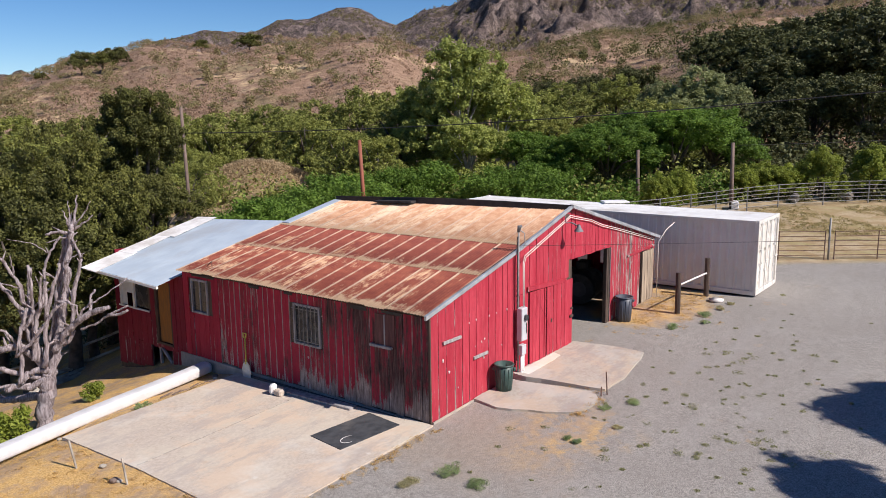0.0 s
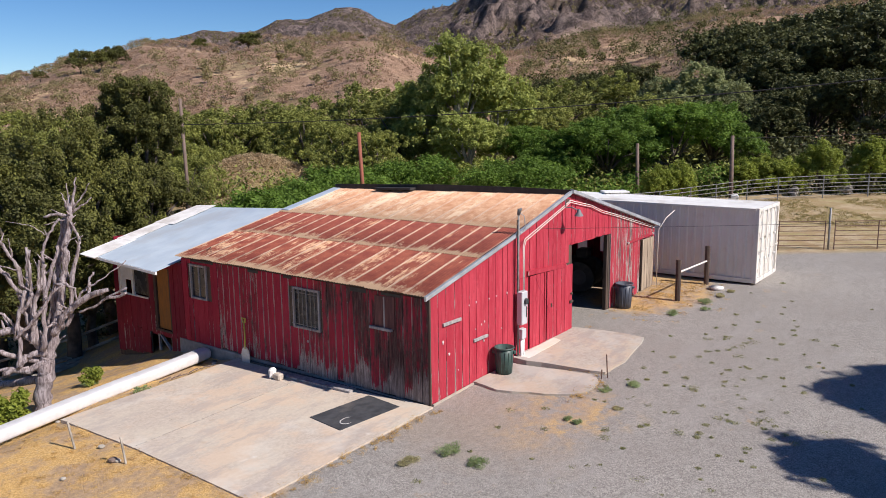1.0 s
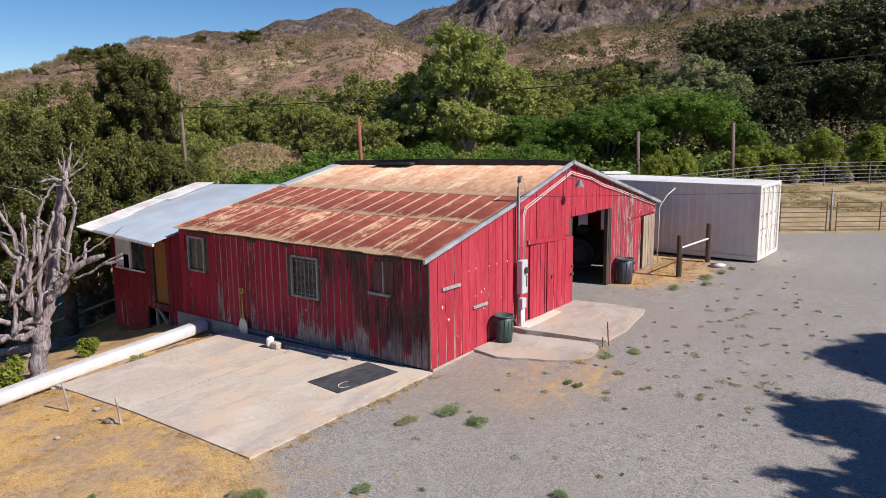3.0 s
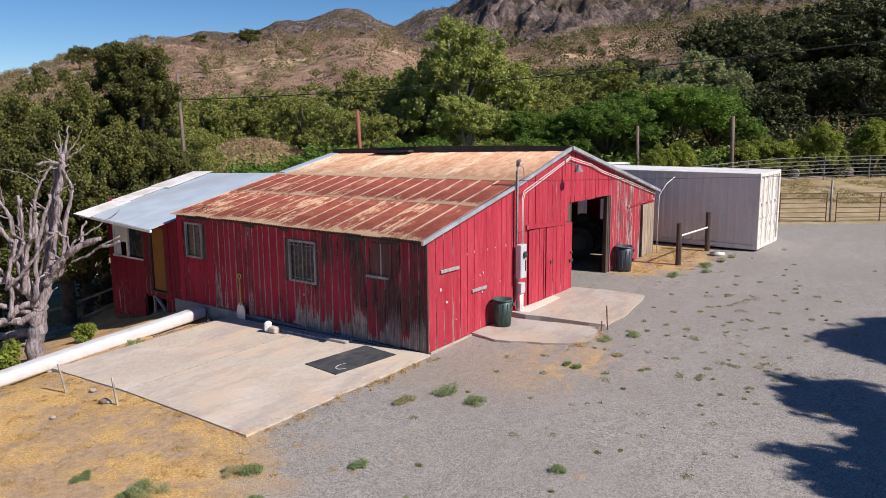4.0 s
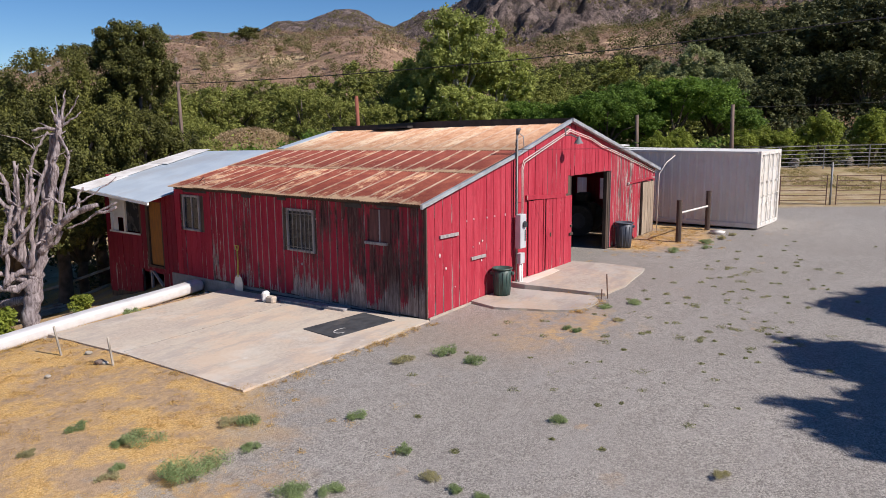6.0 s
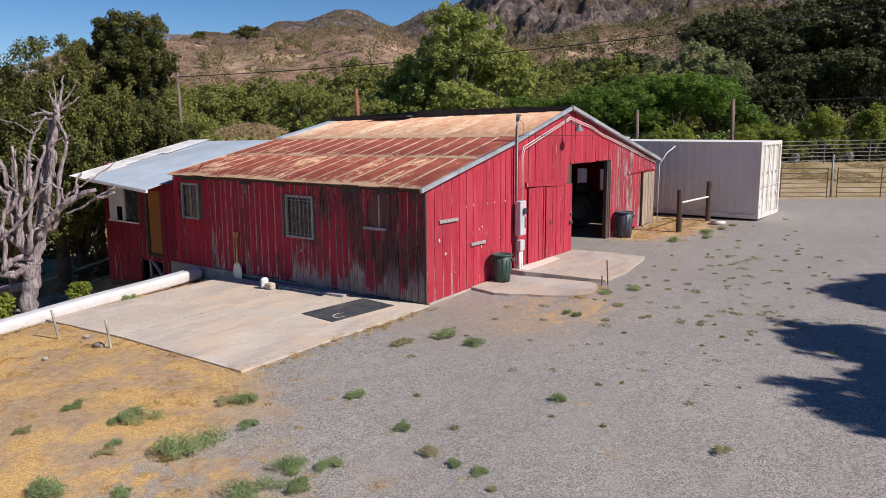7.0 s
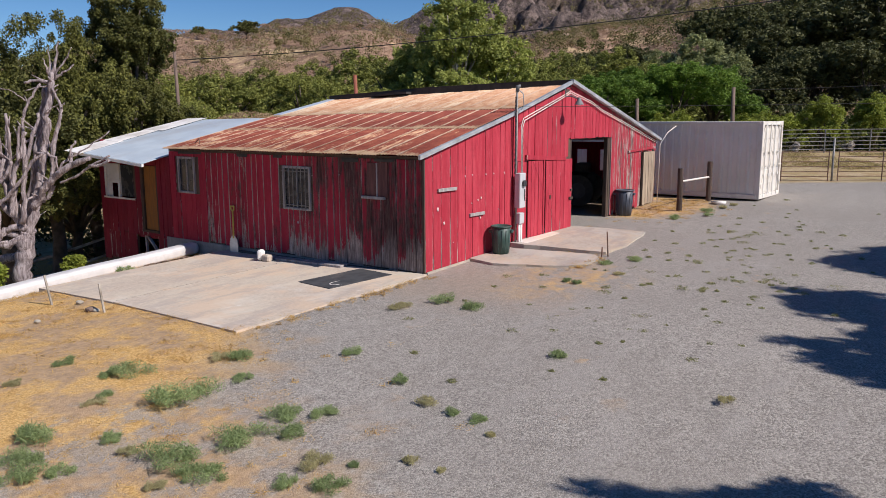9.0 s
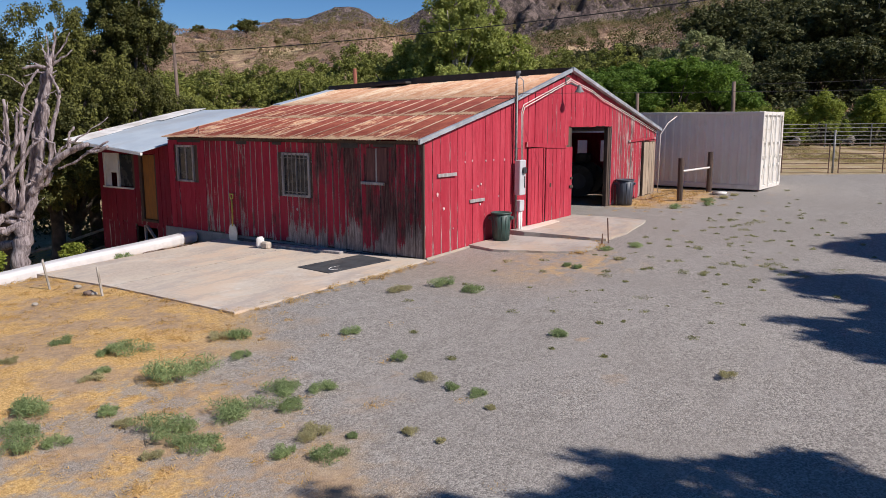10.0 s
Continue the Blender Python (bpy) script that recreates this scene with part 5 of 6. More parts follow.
c2, r2 = scatter(217, 2600, (700, 1650), (260, 480), (0.5, 1.6), sink=0.4)
c1, r1 = c1 + c2, r1 + r2
stuff("mountain_scrub", "sparse dark scrub on the mountain", "scrub", leaf_cloud("mountain_scrub", c1, r1, 12, 0.8, M_SCRUB, 207))
c1, r1 = scatter(208, 85, (-60, 1500), (110, 215), (0.7, 2.2), sink=0.3)
stuff("hill_bushes", "round dark bushes on the hillside", "bushes", leaf_cloud("hill_bushes", c1, r1, 170, 0.22, M_SCRUB, 208))
c1 = [(22.7 + random.Random(i).gauss(0, 3.6), 33.8 + random.Random(i + 999).gauss(0, 3.6)) for i in range(700)]
for i in range(300):
    px, py = plan((random.Random(i + 50).gauss(385, 45) - 784) / F * 40, random.Random(i + 5000).gauss(40, 4))
    if py > 13:
        c1.append((px, py))
c1 = [(x, y, ground_at(x, y) + 0.1) for x, y in c1]
stuff("dry_grass", "dry brown grass on a mound", "grass", leaf_cloud("dry_grass", c1, [0.5] * len(c1), 60, 0.13, M_STRAWDRY, 209, up=0.9, flat=0.6, thin=0.22))
row(knoll, ((455, 186, 27.0, 30, 1.6), (163, 184, 23.4, 10, 1.1), (226, 190, 24.8, 140, 1.2), (200, 186, 23.6, 80, 1.0), (92, 176, 17.9, 140, 1.5), (526, 170, 22.4, 45, 1.4), (648, 180, 24.2, 60, 1.4), (372, 190, 26.2, 10, 1.2)), sunk=0.5)


# ---- dead tree ----
def dead_tree():
    t = thing("dead_tree", "bleached dead tree with twisted bare limbs", "tree", (-4.28, 8.26, -0.45))
    K = 173.0
    rnd = random.Random(77)
    joints = []

    def spot(a, h, deep):
        z = (950 - h) / K
        u = (a - 185) / K + 0.105 * z
        return Vector((ASIDE.x * u + AHEAD.x * deep, ASIDE.y * u + AHEAD.y * deep, z))

    def bar(name, pts, radii, label=""):
        """A gnarled limb: flutes and knots on a tapering tube."""
        bm = tb(pts, radii, 9)
        bm.normal_update()
        off = Vector((rnd.uniform(0, 50), rnd.uniform(0, 50), 0))
        for v in bm.verts:
            w = noise.noise(Vector((v.co.x * 11, v.co.y * 11, v.co.z * 3.0)) + off)
            v.co += v.normal * max(radii) * ((0.20 if name != "trunk" else 0.09) * w + 0.06 * noise.noise(v.co * 26 + off))
        part(name, bm, M_DEADWOOD, t, label, smooth=True)

    def limb(pts, r0, r1, deep0=0.0, deep1=0.0, name="limb"):
        out, radii, n = [], [], len(pts)
        for i in range(n - 1):
            for s in (0.0, 0.25, 0.5, 0.75):
                f = (i + s) / (n - 1)
                a, b = pts[i], pts[i + 1]
                p = spot(a[0] + (b[0] - a[0]) * s, a[1] + (b[1] - a[1]) * s, deep0 + (deep1 - deep0) * f)
                out.append(p + Vector((rnd.gauss(0, 1), rnd.gauss(0, 1), rnd.gauss(0, 0.6))) * 0.016)
                radii.append(0.70 * (r0 + (r1 - r0) * f) * rnd.uniform(0.86, 1.16))
                joints.append((out[-1], radii[-1]))
        out.append(spot(*pts[-1], deep1))
        radii.append(r1 * 0.7)
        bar(name, out, radii)

    limb([(182, 1000), (186, 900), (194, 820), (204, 745)], 0.29, 0.26, name="trunk")
    # the main stem and the broken crown over it
    limb([(204, 760), (226, 690), (240, 600), (246, 530), (256, 450), (262, 370), (268, 290), (280, 200), (276, 150)], 0.15, 0.075, 0.0, 0.1)
    limb([(196, 740), (198, 640), (212, 520), (222, 400), (228, 300), (240, 200)], 0.12, 0.085, 0.1, 0.3)
    limb([(205, 720), (200, 600), (208, 480), (232, 380), (246, 300)], 0.08, 0.05, -0.2, -0.1)
    for a, h, r in ((240, 95, 0.03), (291, 38, 0.042), (262, 58, 0.022), (357, 58, 0.028), (352, 118, 0.036), (252, 130, 0.05)):
        limb([(276, 175), ((276 + a) / 2 + 5, (175 + h) / 2 + 4), (a, h)], 1.5 * r, r * 0.5, 0.1, rnd.uniform(-0.1, 0.3), "branch")
    limb([(278, 190), (235, 178), (184, 188)], 0.06, 0.035, 0.1, 0.0, "branch")
    limb([(272, 200), (235, 205), (195, 218)], 0.03, 0.014, 0.1, -0.1, "branch")
    limb([(252, 195), (214, 250), (194, 310), (189, 380), (200, 450), (206, 530)], 0.035, 0.07, -0.1, -0.15)
    limb([(286, 210), (318, 268), (325, 312), (306, 380), (300, 450), (300, 548)], 0.035, 0.08, 0.05, -0.05)
    limb([(325, 290), (338, 262)], 0.02, 0.012, 0.0, 0.0, "branch")
    limb([(268, 300), (300, 272), (330, 268)], 0.022, 0.012, -0.05, 0.1, "branch")
    # arms reaching towards the shed
    limb([(228, 660), (262, 605), (290, 565), (335, 530), (400, 488), (466, 468)], 0.13, 0.075, 0.0, -0.35)
    limb([(352, 560), (410, 536), (470, 494), (546, 458)], 0.035, 0.032, -0.25, -0.45)
    limb([(320, 535), (345, 490), (372, 465), (430, 430), (502, 368)], 0.05, 0.016, -0.2, 0.1)
    limb([(372, 468), (379, 432), (393, 404)], 0.036, 0.03, -0.2, -0.15, "branch")
    limb([(470, 500), (520, 490), (549, 474)], 0.05, 0.04, -0.4, -0.5, "branch")
    limb([(248, 448), (290, 446), (322, 468), (336, 512)], 0.05, 0.03, -0.2, -0.25)
    limb([(300, 548), (292, 600), (262, 640)], 0.09, 0.06, -0.05, 0.0)
    # the low arch, knots and big limbs on the other side
    limb([(215, 770), (206, 738), (175, 728), (138, 742), (114, 782)], 0.14, 0.075, 0.0, -0.3)
    limb([(205, 770), (150, 803), (92, 792), (58, 806)], 0.11, 0.10, -0.1, -0.35)
    limb([(182, 850), (85, 868), (0, 882), (-110, 860)], 0.15, 0.11, 0.05, 0.3)
    limb([(200, 745), (150, 676), (95, 630), (10, 645), (-90, 640)], 0.12, 0.12, 0.0, -0.3)
    limb([(175, 765), (100, 742), (50, 716), (-60, 700)], 0.09, 0.07, -0.1, -0.5)
    limb([(150, 790), (40, 788), (-70, 770)], 0.06, 0.05, -0.2, -0.5)
    # standing stems left of the trunk
    limb([(188, 735), (142, 640), (122, 560), (100, 480), (60, 410), (0, 350), (-50, 305)], 0.11, 0.045, 0.0, -0.3)
    limb([(150, 690), (130, 570), (114, 470), (108, 390), (110, 322)], 0.085, 0.04, 0.0, 0.15)
    limb([(175, 700), (158, 610), (152, 500), (148, 410), (134, 302)], 0.09, 0.042, -0.1, -0.2)
    limb([(114, 470), (98, 385), (68, 330), (38, 280), (-5, 238)], 0.07, 0.042, -0.1, -0.3)
    limb([(76, 345), (74, 310), (64, 264)], 0.035, 0.016, -0.2, -0.2, "branch")
    limb([(160, 690), (166, 600), (172, 520), (192, 430), (205, 370)], 0.09, 0.06, -0.2, -0.15)
    limb([(100, 665), (160, 612), (214, 546), (240, 482), (288, 450)], 0.06, 0.045, -0.35, -0.3)
    limb([(118, 790), (122, 700), (112, 620), (122, 550), (140, 470)], 0.075, 0.05, -0.3, -0.3)
    limb([(90, 620), (54, 566), (0, 545), (-40, 560)], 0.05, 0.035, -0.2, -0.5)
    limb([(30, 640), (-10, 560), (-30, 470), (-55, 400)], 0.07, 0.03, -0.3, -0.5)
    limb([(208, 255), (142, 214), (62, 196)], 0.018, 0.010, -0.1, -0.3, "branch")
    limb([(104, 388), (50, 368), (-10, 306)], 0.024, 0.012, -0.3, -0.5, "branch")
    limb([(190, 480), (184, 400), (190, 350)], 0.05, 0.035, -0.25, -0.25)
    limb([(120, 560), (150, 520), (165, 480)], 0.06, 0.05, -0.25, -0.3)
    # short broken twigs from any of them
    for k in range(110):
        p, r = rnd.choice(joints)
        if p.z < 1.3 or r < 0.03:
            continue
        d = Vector((rnd.gauss(0, 0.5), rnd.gauss(0, 0.5), rnd.uniform(0.4, 1.0))).normalized()
        L = rnd.uniform(0.12, 0.42)
        side_ = Vector((rnd.gauss(0, 1), rnd.gauss(0, 1), 0)) * 0.06
        q = min(r * 0.5, rnd.uniform(0.014, 0.032))
        bar("branch", [p, p + d * L * 0.5 + side_ * 0.5, p + d * L + side_], [q * 1.3, q, q * 0.4])
    return t


dead_tree()


# ---- weeds and straw tufts on the yard ----
def weed(x, y, size, seed, material, label, tall=0.54):
    rng = random.Random(seed)
    c = [(0.0, 0.0, size * 0.12)]
    r = [size * 0.36]
    for _ in range(7):
        a, d = rng.uniform(0, 6.28), size * rng.uniform(0.15, 0.45)
        c.append((d * math.cos(a) * 1.2, d * math.sin(a), size * 0.12 * rng.uniform(0.5, 1.6)))
        r.append(size * rng.uniform(0.16, 0.30))
    me = leaf_cloud("weed", c, r, int(45 + 210 * size), 0.024 + 0.048 * size, material, seed, up=0.0, flat=tall, thin=0.07)
    ob = new("weed", me)
    ob.location = (x, y, ground_at(x, y) + 0.01)
    return tagged(ob, label, "weed", group="weeds in the yard", kind="stuff")


WEEDS = ((-7.04, 0.79, 0.31), (-6.69, -0.41, 0.53), (-7.04, -0.25, 0.24), (-6.9, -1.86, 0.79), (-5.53, -1.22, 0.41), (-6.08, -1.87, 0.26), (-7.38, -0.93, 0.23), (-8.47, -1.48, 0.56),
         (-8.85, -1.95, 0.46), (-8.05, -2.2, 0.26), (-7.24, -3.3, 0.59), (-7.93, -3.14, 0.61), (-8.01, -3.54, 0.35), (-7.87, -3.74, 0.35), (-6.53, -3.27, 0.49), (-6.22, -3.55, 0.33),
         (-6.86, -3.62, 0.37), (-4.5, -2.28, 0.28), (-4.92, -3.59, 0.25), (-7.61, -4.44, 0.25), (-7.38, -4.82, 0.35), (-8.98, -2.26, 0.38), (-8.69, -2.48, 0.25), (-6.96, -4.7, 0.11),
         (-1.49, -1.63, 0.45), (-1.62, -2.3, 0.43), (-3.07, -4.76, 0.31), (3.23, -3.11, 0.37), (-5.41, -4.72, 0.19), (-5.39, -5.09, 0.22), (8.94, -1.79, 0.42), (0.95, -2.72, 0.22),
         (0.89, -2.99, 0.22), (-2.73, 6.61, 0.35), (10.6, -2.2, 0.42), (9.9, -2.5, 0.3), (2.7, -2.75, 0.24), (-2.85, 8.8, 0.42))
FADING = ((-5.71, -0.9, 0.33), (-7.58, -1.05, 0.26), (-8.08, -2.64, 0.25), (-8.32, -3.46, 0.23), (-7.18, -4.35, 0.4), (-2.3, -1.28, 0.48), (-5.33, -4.31, 0.27), (-5.64, -5.42, 0.12),
         (-7.86, 0.46, 0.25), (-6.59, -5.1, 0.17), (-6.56, -5.45, 0.11), (-3.33, -7.1, 0.21), (11.5, -2.4, 0.4), (12.2, -2.5, 0.3), (1.9, -3.4, 0.25))
for i, (x, y, size) in enumerate(WEEDS):
    weed(x, y, 0.92 * size, 300 + i, M_WEED, "low blue-green weed growing in gravel and straw")
for i, (x, y, size) in enumerate(FADING):
    weed(x, y, 0.85 * size, 380 + i, M_DRYWEED, "half dried olive weed growing in gravel", 0.32)
rnd = random.Random(9)
c1, r1 = [], []
for _ in range(160):
    x, y = rnd.gauss(3.6, 3.4), rnd.gauss(-4.6, 1.8)
    if y < -0.8 and not (1.5 < x < 6.8 and y > -2.5):
        c1.append((x, y, ground_at(x, y)))
        r1.append(rnd.uniform(0.035, 0.11) * (1.8 if rnd.random() < 0.15 else 1.0))
stuff("small_weeds", "tiny scattered weeds in the gravel", "weeds", leaf_cloud("small_weeds", c1, r1, 80, 0.034, M_TINY, 311, up=0.2, flat=0.30, thin=0.15))
c1, r1 = [], []
while len(c1) < 1500:
    x, y = rnd.uniform(-12, -3.5), rnd.uniform(-6.5, 8.3)
    k = -0.83 * x + 0.56 * y
    if k > 3.2 + rnd.gauss(0.5, 0.9) and rnd.random() < (1.0 if y > -0.7 else 0.65) and not (-4.85 < x < 0.2 and -0.3 < y < 6.8):
        c1.append((x, y, ground_at(x, y)))
        r1.append(rnd.uniform(0.08, 0.24))
stuff("straw", "loose dry straw and dead grass on the ground", "straw", leaf_cloud("straw", c1, r1, 40, 0.042, M_STRAW, 312, up=1.6, flat=0.10, thin=0.08))

# ---- stakes ----
for x, y, h, lean in ((-5.12, 3.15, 0.52, (-0.03, 0.10)), (-5.28, 4.72, 0.55, (-0.05, 0.16)), (3.45, -2.45, 0.55, (0.0, 0.05)), (3.3, -2.35, 0.22, (0.03, 0.0))):
    ob = part("stake", tb([(0, 0, -0.2), (lean[0], lean[1], h)], 0.022 if x < -5 else 0.015, 6), M_PALEBARK if x < -5 else M_RUSTPIPE)
    ob.location = (x, y, ground_at(x, y))
    tagged(ob, "thin weathered marker stake driven into the ground", "stake", group="marker stakes")

# ---- meter pole and conduits on the gable ----
mast = thing("service_mast", "electric service mast with grey meter boxes", "electric meter", (3.35, -0.10, 0.1))
part("mast_pipe", tb([(-0.06, -0.03, 0.0), (-0.06, -0.03, 3.72)], 0.024, 12), M_PIPE, mast, smooth=True)
for k in range(3):
    pts = [(-0.125 + 0.018 * math.sin(1.7 * j + 2.1 * k), -0.045 + 0.018 * math.cos(1.7 * j + 2.1 * k), 3.55 - 0.11 * j) for j in range(17)]
    part("cable", tb(pts, 0.009, 5), M_BLACK, mast, "black cable twisted beside the pipe")
part("weather_head", tb([(-0.06, -0.03, 3.66), (-0.06, -0.05, 3.78), (-0.02, -0.10, 3.80)], [0.038, 0.05, 0.03], 10), M_LAMP, mast, smooth=True)
part("meter_box", bx((-0.12, -0.18, 0.98), (0.14, -0.02, 1.80), 0.015), M_METER, mast, "pale grey meter cabinet")
part("meter_dial", tb([(0.03, -0.19, 1.56), (0.03, -0.23, 1.56)], 0.075, 16), M_PANE, mast)
part("label_plate", bx((0.06, -0.187, 1.15), (0.10, -0.18, 1.42)), M_TARP, mast)
part("junction_box", bx((-0.06, -0.15, 0.60), (0.14, -0.02, 0.86), 0.012), M_METER, mast)
for x in (0.0, 0.09):
    part("conduit", tb([(x, -0.09, -0.1), (x, -0.09, 0.6)], 0.03, 10), M_WHITE, mast, smooth=True)
part("cable_loop", tb([(-0.06, -0.08, 3.70), (0.06, -0.12, 3.62), (0.10, -0.12, 3.35), (0.02, -0.1, 3.25)], 0.012, 6), M_STEEL, mast)
for k, off in enumerate((0.0, 0.05)):
    pts = [(0.06 + off, -0.1, 1.8), (0.04 + off, -0.1, 2.9 - off), (0.12 + off, -0.1, 3.06 - off)]
    pts += [(RIDGE - 3.4 - 0.1, 0.03, 3.80 - off - 0.1), (RIDGE - 3.35, 0.03, 3.86 - off - 0.1), (RIDGE - 3.1, 0.03, 3.80 - off - 0.1)]
    pts += [(7.2 - 3.35, 0.03, roof_r(7.2) - 0.30 - off), (7.9 - 3.35, 0.03, roof_r(7.9) - 0.34 - off), (9.0 - 3.35, 0.03, roof_r(9.0) - 0.30 - off), (11.85 - 3.35, 0.03, roof_r(11.85) - 0.24 - off)]
    part("conduit", tb(pts, 0.011, 6), M_CONTAINER, mast, "thin white conduit along the eaves", smooth=True)
ob = part("downpipe", tb([(11.90, -0.16, 0.5), (11.95, -0.16, 2.35), (12.2, -0.3, 2.72), (12.65, -0.4, 2.92)], 0.015, 8), M_CONTAINER, smooth=True)
tagged(ob, "thin white pipe rising at the barn corner", "pipe")
gl = thing("barn_lamp", "grey gooseneck barn lamp over the doorway", "lamp", (5.62, -0.10, 3.70))
part("arm", tb([(0, 0, 0.25), (0, -0.04, 0.0), (0.02, -0.18, 0.02), (0.05, -0.34, -0.05)], 0.018, 8), M_LAMP, gl, smooth=True)
bm = bmesh.new()
tube(bm, [(0.06, -0.38, -0.02), (0.06, -0.38, -0.10), (0.06, -0.38, -0.20)], [0.032, 0.06, 0.125], 16, cap=False)
part("shade", bm, M_LAMP, gl, "flared metal shade", smooth=True)
part("bulb", tb([(0.06, -0.38, -0.12), (0.06, -0.38, -0.22)], [0.05, 0.04], 10), M_WHITE, gl, smooth=True)

# ---- loose things by the long side ----
sp = thing("shovel", "old shovel with yellow handle leaning on the wall", "shovel", (-0.16, 5.95, -0.12))
part("handle", tb([(-0.02, 0, 0.36), (0.03, 0.05, 0.72), (0.055, 0.09, 1.02)], 0.020, 8), M_YELLOW, sp, smooth=True)
part("grip", tb([(0.055, 0.03, 1.15), (0.055, 0.16, 1.15), (0.055, 0.13, 1.05), (0.055, 0.09, 1.02), (0.055, 0.05, 1.05), (0.055, 0.03, 1.15)], 0.018, 6), M_YELLOW, sp)
bm = bmesh.new()
prism(bm, [(-0.15, 0.0), (0.15, 0.0), (0.17, 0.2), (0.13, 0.34), (0.04, 0.42), (-0.04, 0.42), (-0.13, 0.34), (-0.17, 0.2)], "x", -0.02, -0.005)
part("blade", bm, M_STEEL, sp, "pale grey metal blade")
st = thing("block", "pair of white stone blocks on the slab", "stone block", (-0.62, 4.35, -0.09))
part("stone", bx((-0.10, -0.05, 0.0), (0.10, 0.10, 0.26), 0.05), M_WHITE, st)
part("stone", bx((-0.08, -0.30, 0.0), (0.10, -0.06, 0.16), 0.03), M_CONCRETE, st)
ob = part("drain_pipe", tb([(-0.13, 0.6, -0.01), (-0.14, 6.0, -0.08)], 0.035, 8), M_BLACK, smooth=True)
tagged(ob, "dark pipe lying along the barn footing", "pipe")
ob = part("board", bx((-0.12, -1.2, 0.0), (0.12, 1.2, 0.05), 0.005), M_GREYWOOD)
ob.matrix_world = pose(-0.33, 3.2, -0.05, -1.3, -1.5, 1.0)
tagged(ob, "grey board lying beside the wall", "board")
loop = [(-1.55 + 0.2 * math.cos(a), 0.92 + 0.14 * math.sin(a), -0.03) for a in [0.3 + 4.9 * i / 16 for i in range(17)]]
ob = part("hose", tb(loop, 0.012, 6), M_WHITE, smooth=True)
tagged(ob, "short loop of white hose on the mat", "hose")
pan = part("feed_pan", tb([(12.35, -2.0, ground_at(12.35, -2.0)), (12.35, -2.0, ground_at(12.35, -2.0) + 0.08)], [0.2, 0.24], 16), M_WHITE, smooth=True)
tagged(pan, "white pan lying beside the hitching posts", "pan")


# ---- things inside the barn ----
tr = thing("tractor", "dark old tractor parked inside the barn", "tractor", (10.3, 2.3, 0.42), 100)
part("body", bx((-0.9, -0.35, 0.5), (0.9, 0.35, 1.05), 0.08), M_BLACK, tr)
part("seat", bx((-0.75, -0.25, 1.05), (-0.35, 0.25, 1.35), 0.05), M_BLACK, tr)
part("steering_wheel", tb([(0.1 + 0.18 * math.cos(a), 0.18 * math.sin(a), 1.42) for a in [i * math.pi / 8 for i in range(17)]], 0.015, 6), M_PIPE, tr)
for x, r in ((-0.6, 0.5), (0.75, 0.34)):
    for y in (-0.55, 0.55):
        wheel = part("wheel", tb([(x, y - 0.12, r), (x, y + 0.12, r)], r, 20), M_BLACK, tr)
        part("rim", tb([(x, y - 0.13, r), (x, y + 0.13, r)], r * 0.5, 14), M_GREYBIN, wheel)
ob = part("post", tb([(8.4, 3.2, 0.2), (8.1, 3.2, 3.4)], 0.1, 6), M_INSIDE)
tagged(ob, "rough timber post inside the barn", "post")


# ---- fences ----
def pipe_fence(label, pts, height, rails, post_r, rail_r, material, extra=()):
    t = thing("fence", label, "fence")
    for (x0, y0), (x1, y1) in zip(pts, pts[1:]):
        z0, z1 = ground_at(x0, y0), ground_at(x1, y1)
        for k in range(rails):
            h = height * (0.16 + 0.84 * k / (rails - 1))
            part("rail", tb([(x0, y0, z0 + h), (x1, y1, z1 + h)], rail_r, 6), material, t)
    for x, y in pts:
        z = ground_at(x, y)
        part("post", tb([(x, y, z - 0.2), (x, y, z + height + 0.03)], post_r, 8), material, t)
    return t


rnd = random.Random(33)
c1, r1 = [], []
while len(c1) < 620:
    d = rnd.uniform(34.5, 43)
    x, y = plan((rnd.uniform(1340, 1720) - 784) / F * d, d)
    if 0.81 * x + 0.59 * y > 14.8 and noise.noise(Vector((x * 0.3, y * 0.3, 4.0))) > -0.1:
        c1.append((x, y, ground_at(x, y) + 0.02))
        r1.append(rnd.uniform(0.10, 0.34))
stuff("field_grass", "thin dry grass in the corral", "grass", leaf_cloud("field_grass", c1, r1, 34, 0.075, M_FIELD, 330, up=0.2, flat=0.35, thin=0.12))
arc = []
for col, d in ((1100, 38.5), (1170, 39.5), (1225, 40.5), (1270, 41), (1325, 41.8), (1380, 42.5), (1460, 43.5), (1540, 44), (1620, 44), (1700, 43)):
    arc.append(plan((col - 784) / F * d, d))
pipe_fence("galvanised pipe corral fence with six rails", arc, 1.30, 6, 0.036, 0.019, M_PIPE)
gx, gy = 20.62, -3.66
ux, uy = 0.583, -0.812
pipe_fence("rusty tubular gate panel beside the corral", [(gx - ux * s, gy - uy * s) for s in (0.16, 1.95, 3.7)], 1.12, 6, 0.022, 0.016, M_RUSTPIPE)
pipe_fence("rusty tubular gate panel beside the corral", [(gx + ux * s, gy + uy * s) for s in (0.22, 1.9, 3.6, 5.4)], 1.12, 6, 0.022, 0.016, M_RUSTPIPE)
ob = part("gate_post", tb([(gx, gy, 0.5), (gx, gy, 2.42)], 0.04, 10), M_PIPE, smooth=True)
tagged(ob, "grey steel gate post", "post")
pipe_fence("low weathered plank fence on the bank", [(-2.2, 17.6), (0.2, 15.9), (2.6, 14.6)], 0.7, 2, 0.06, 0.05, M_PALEBARK)


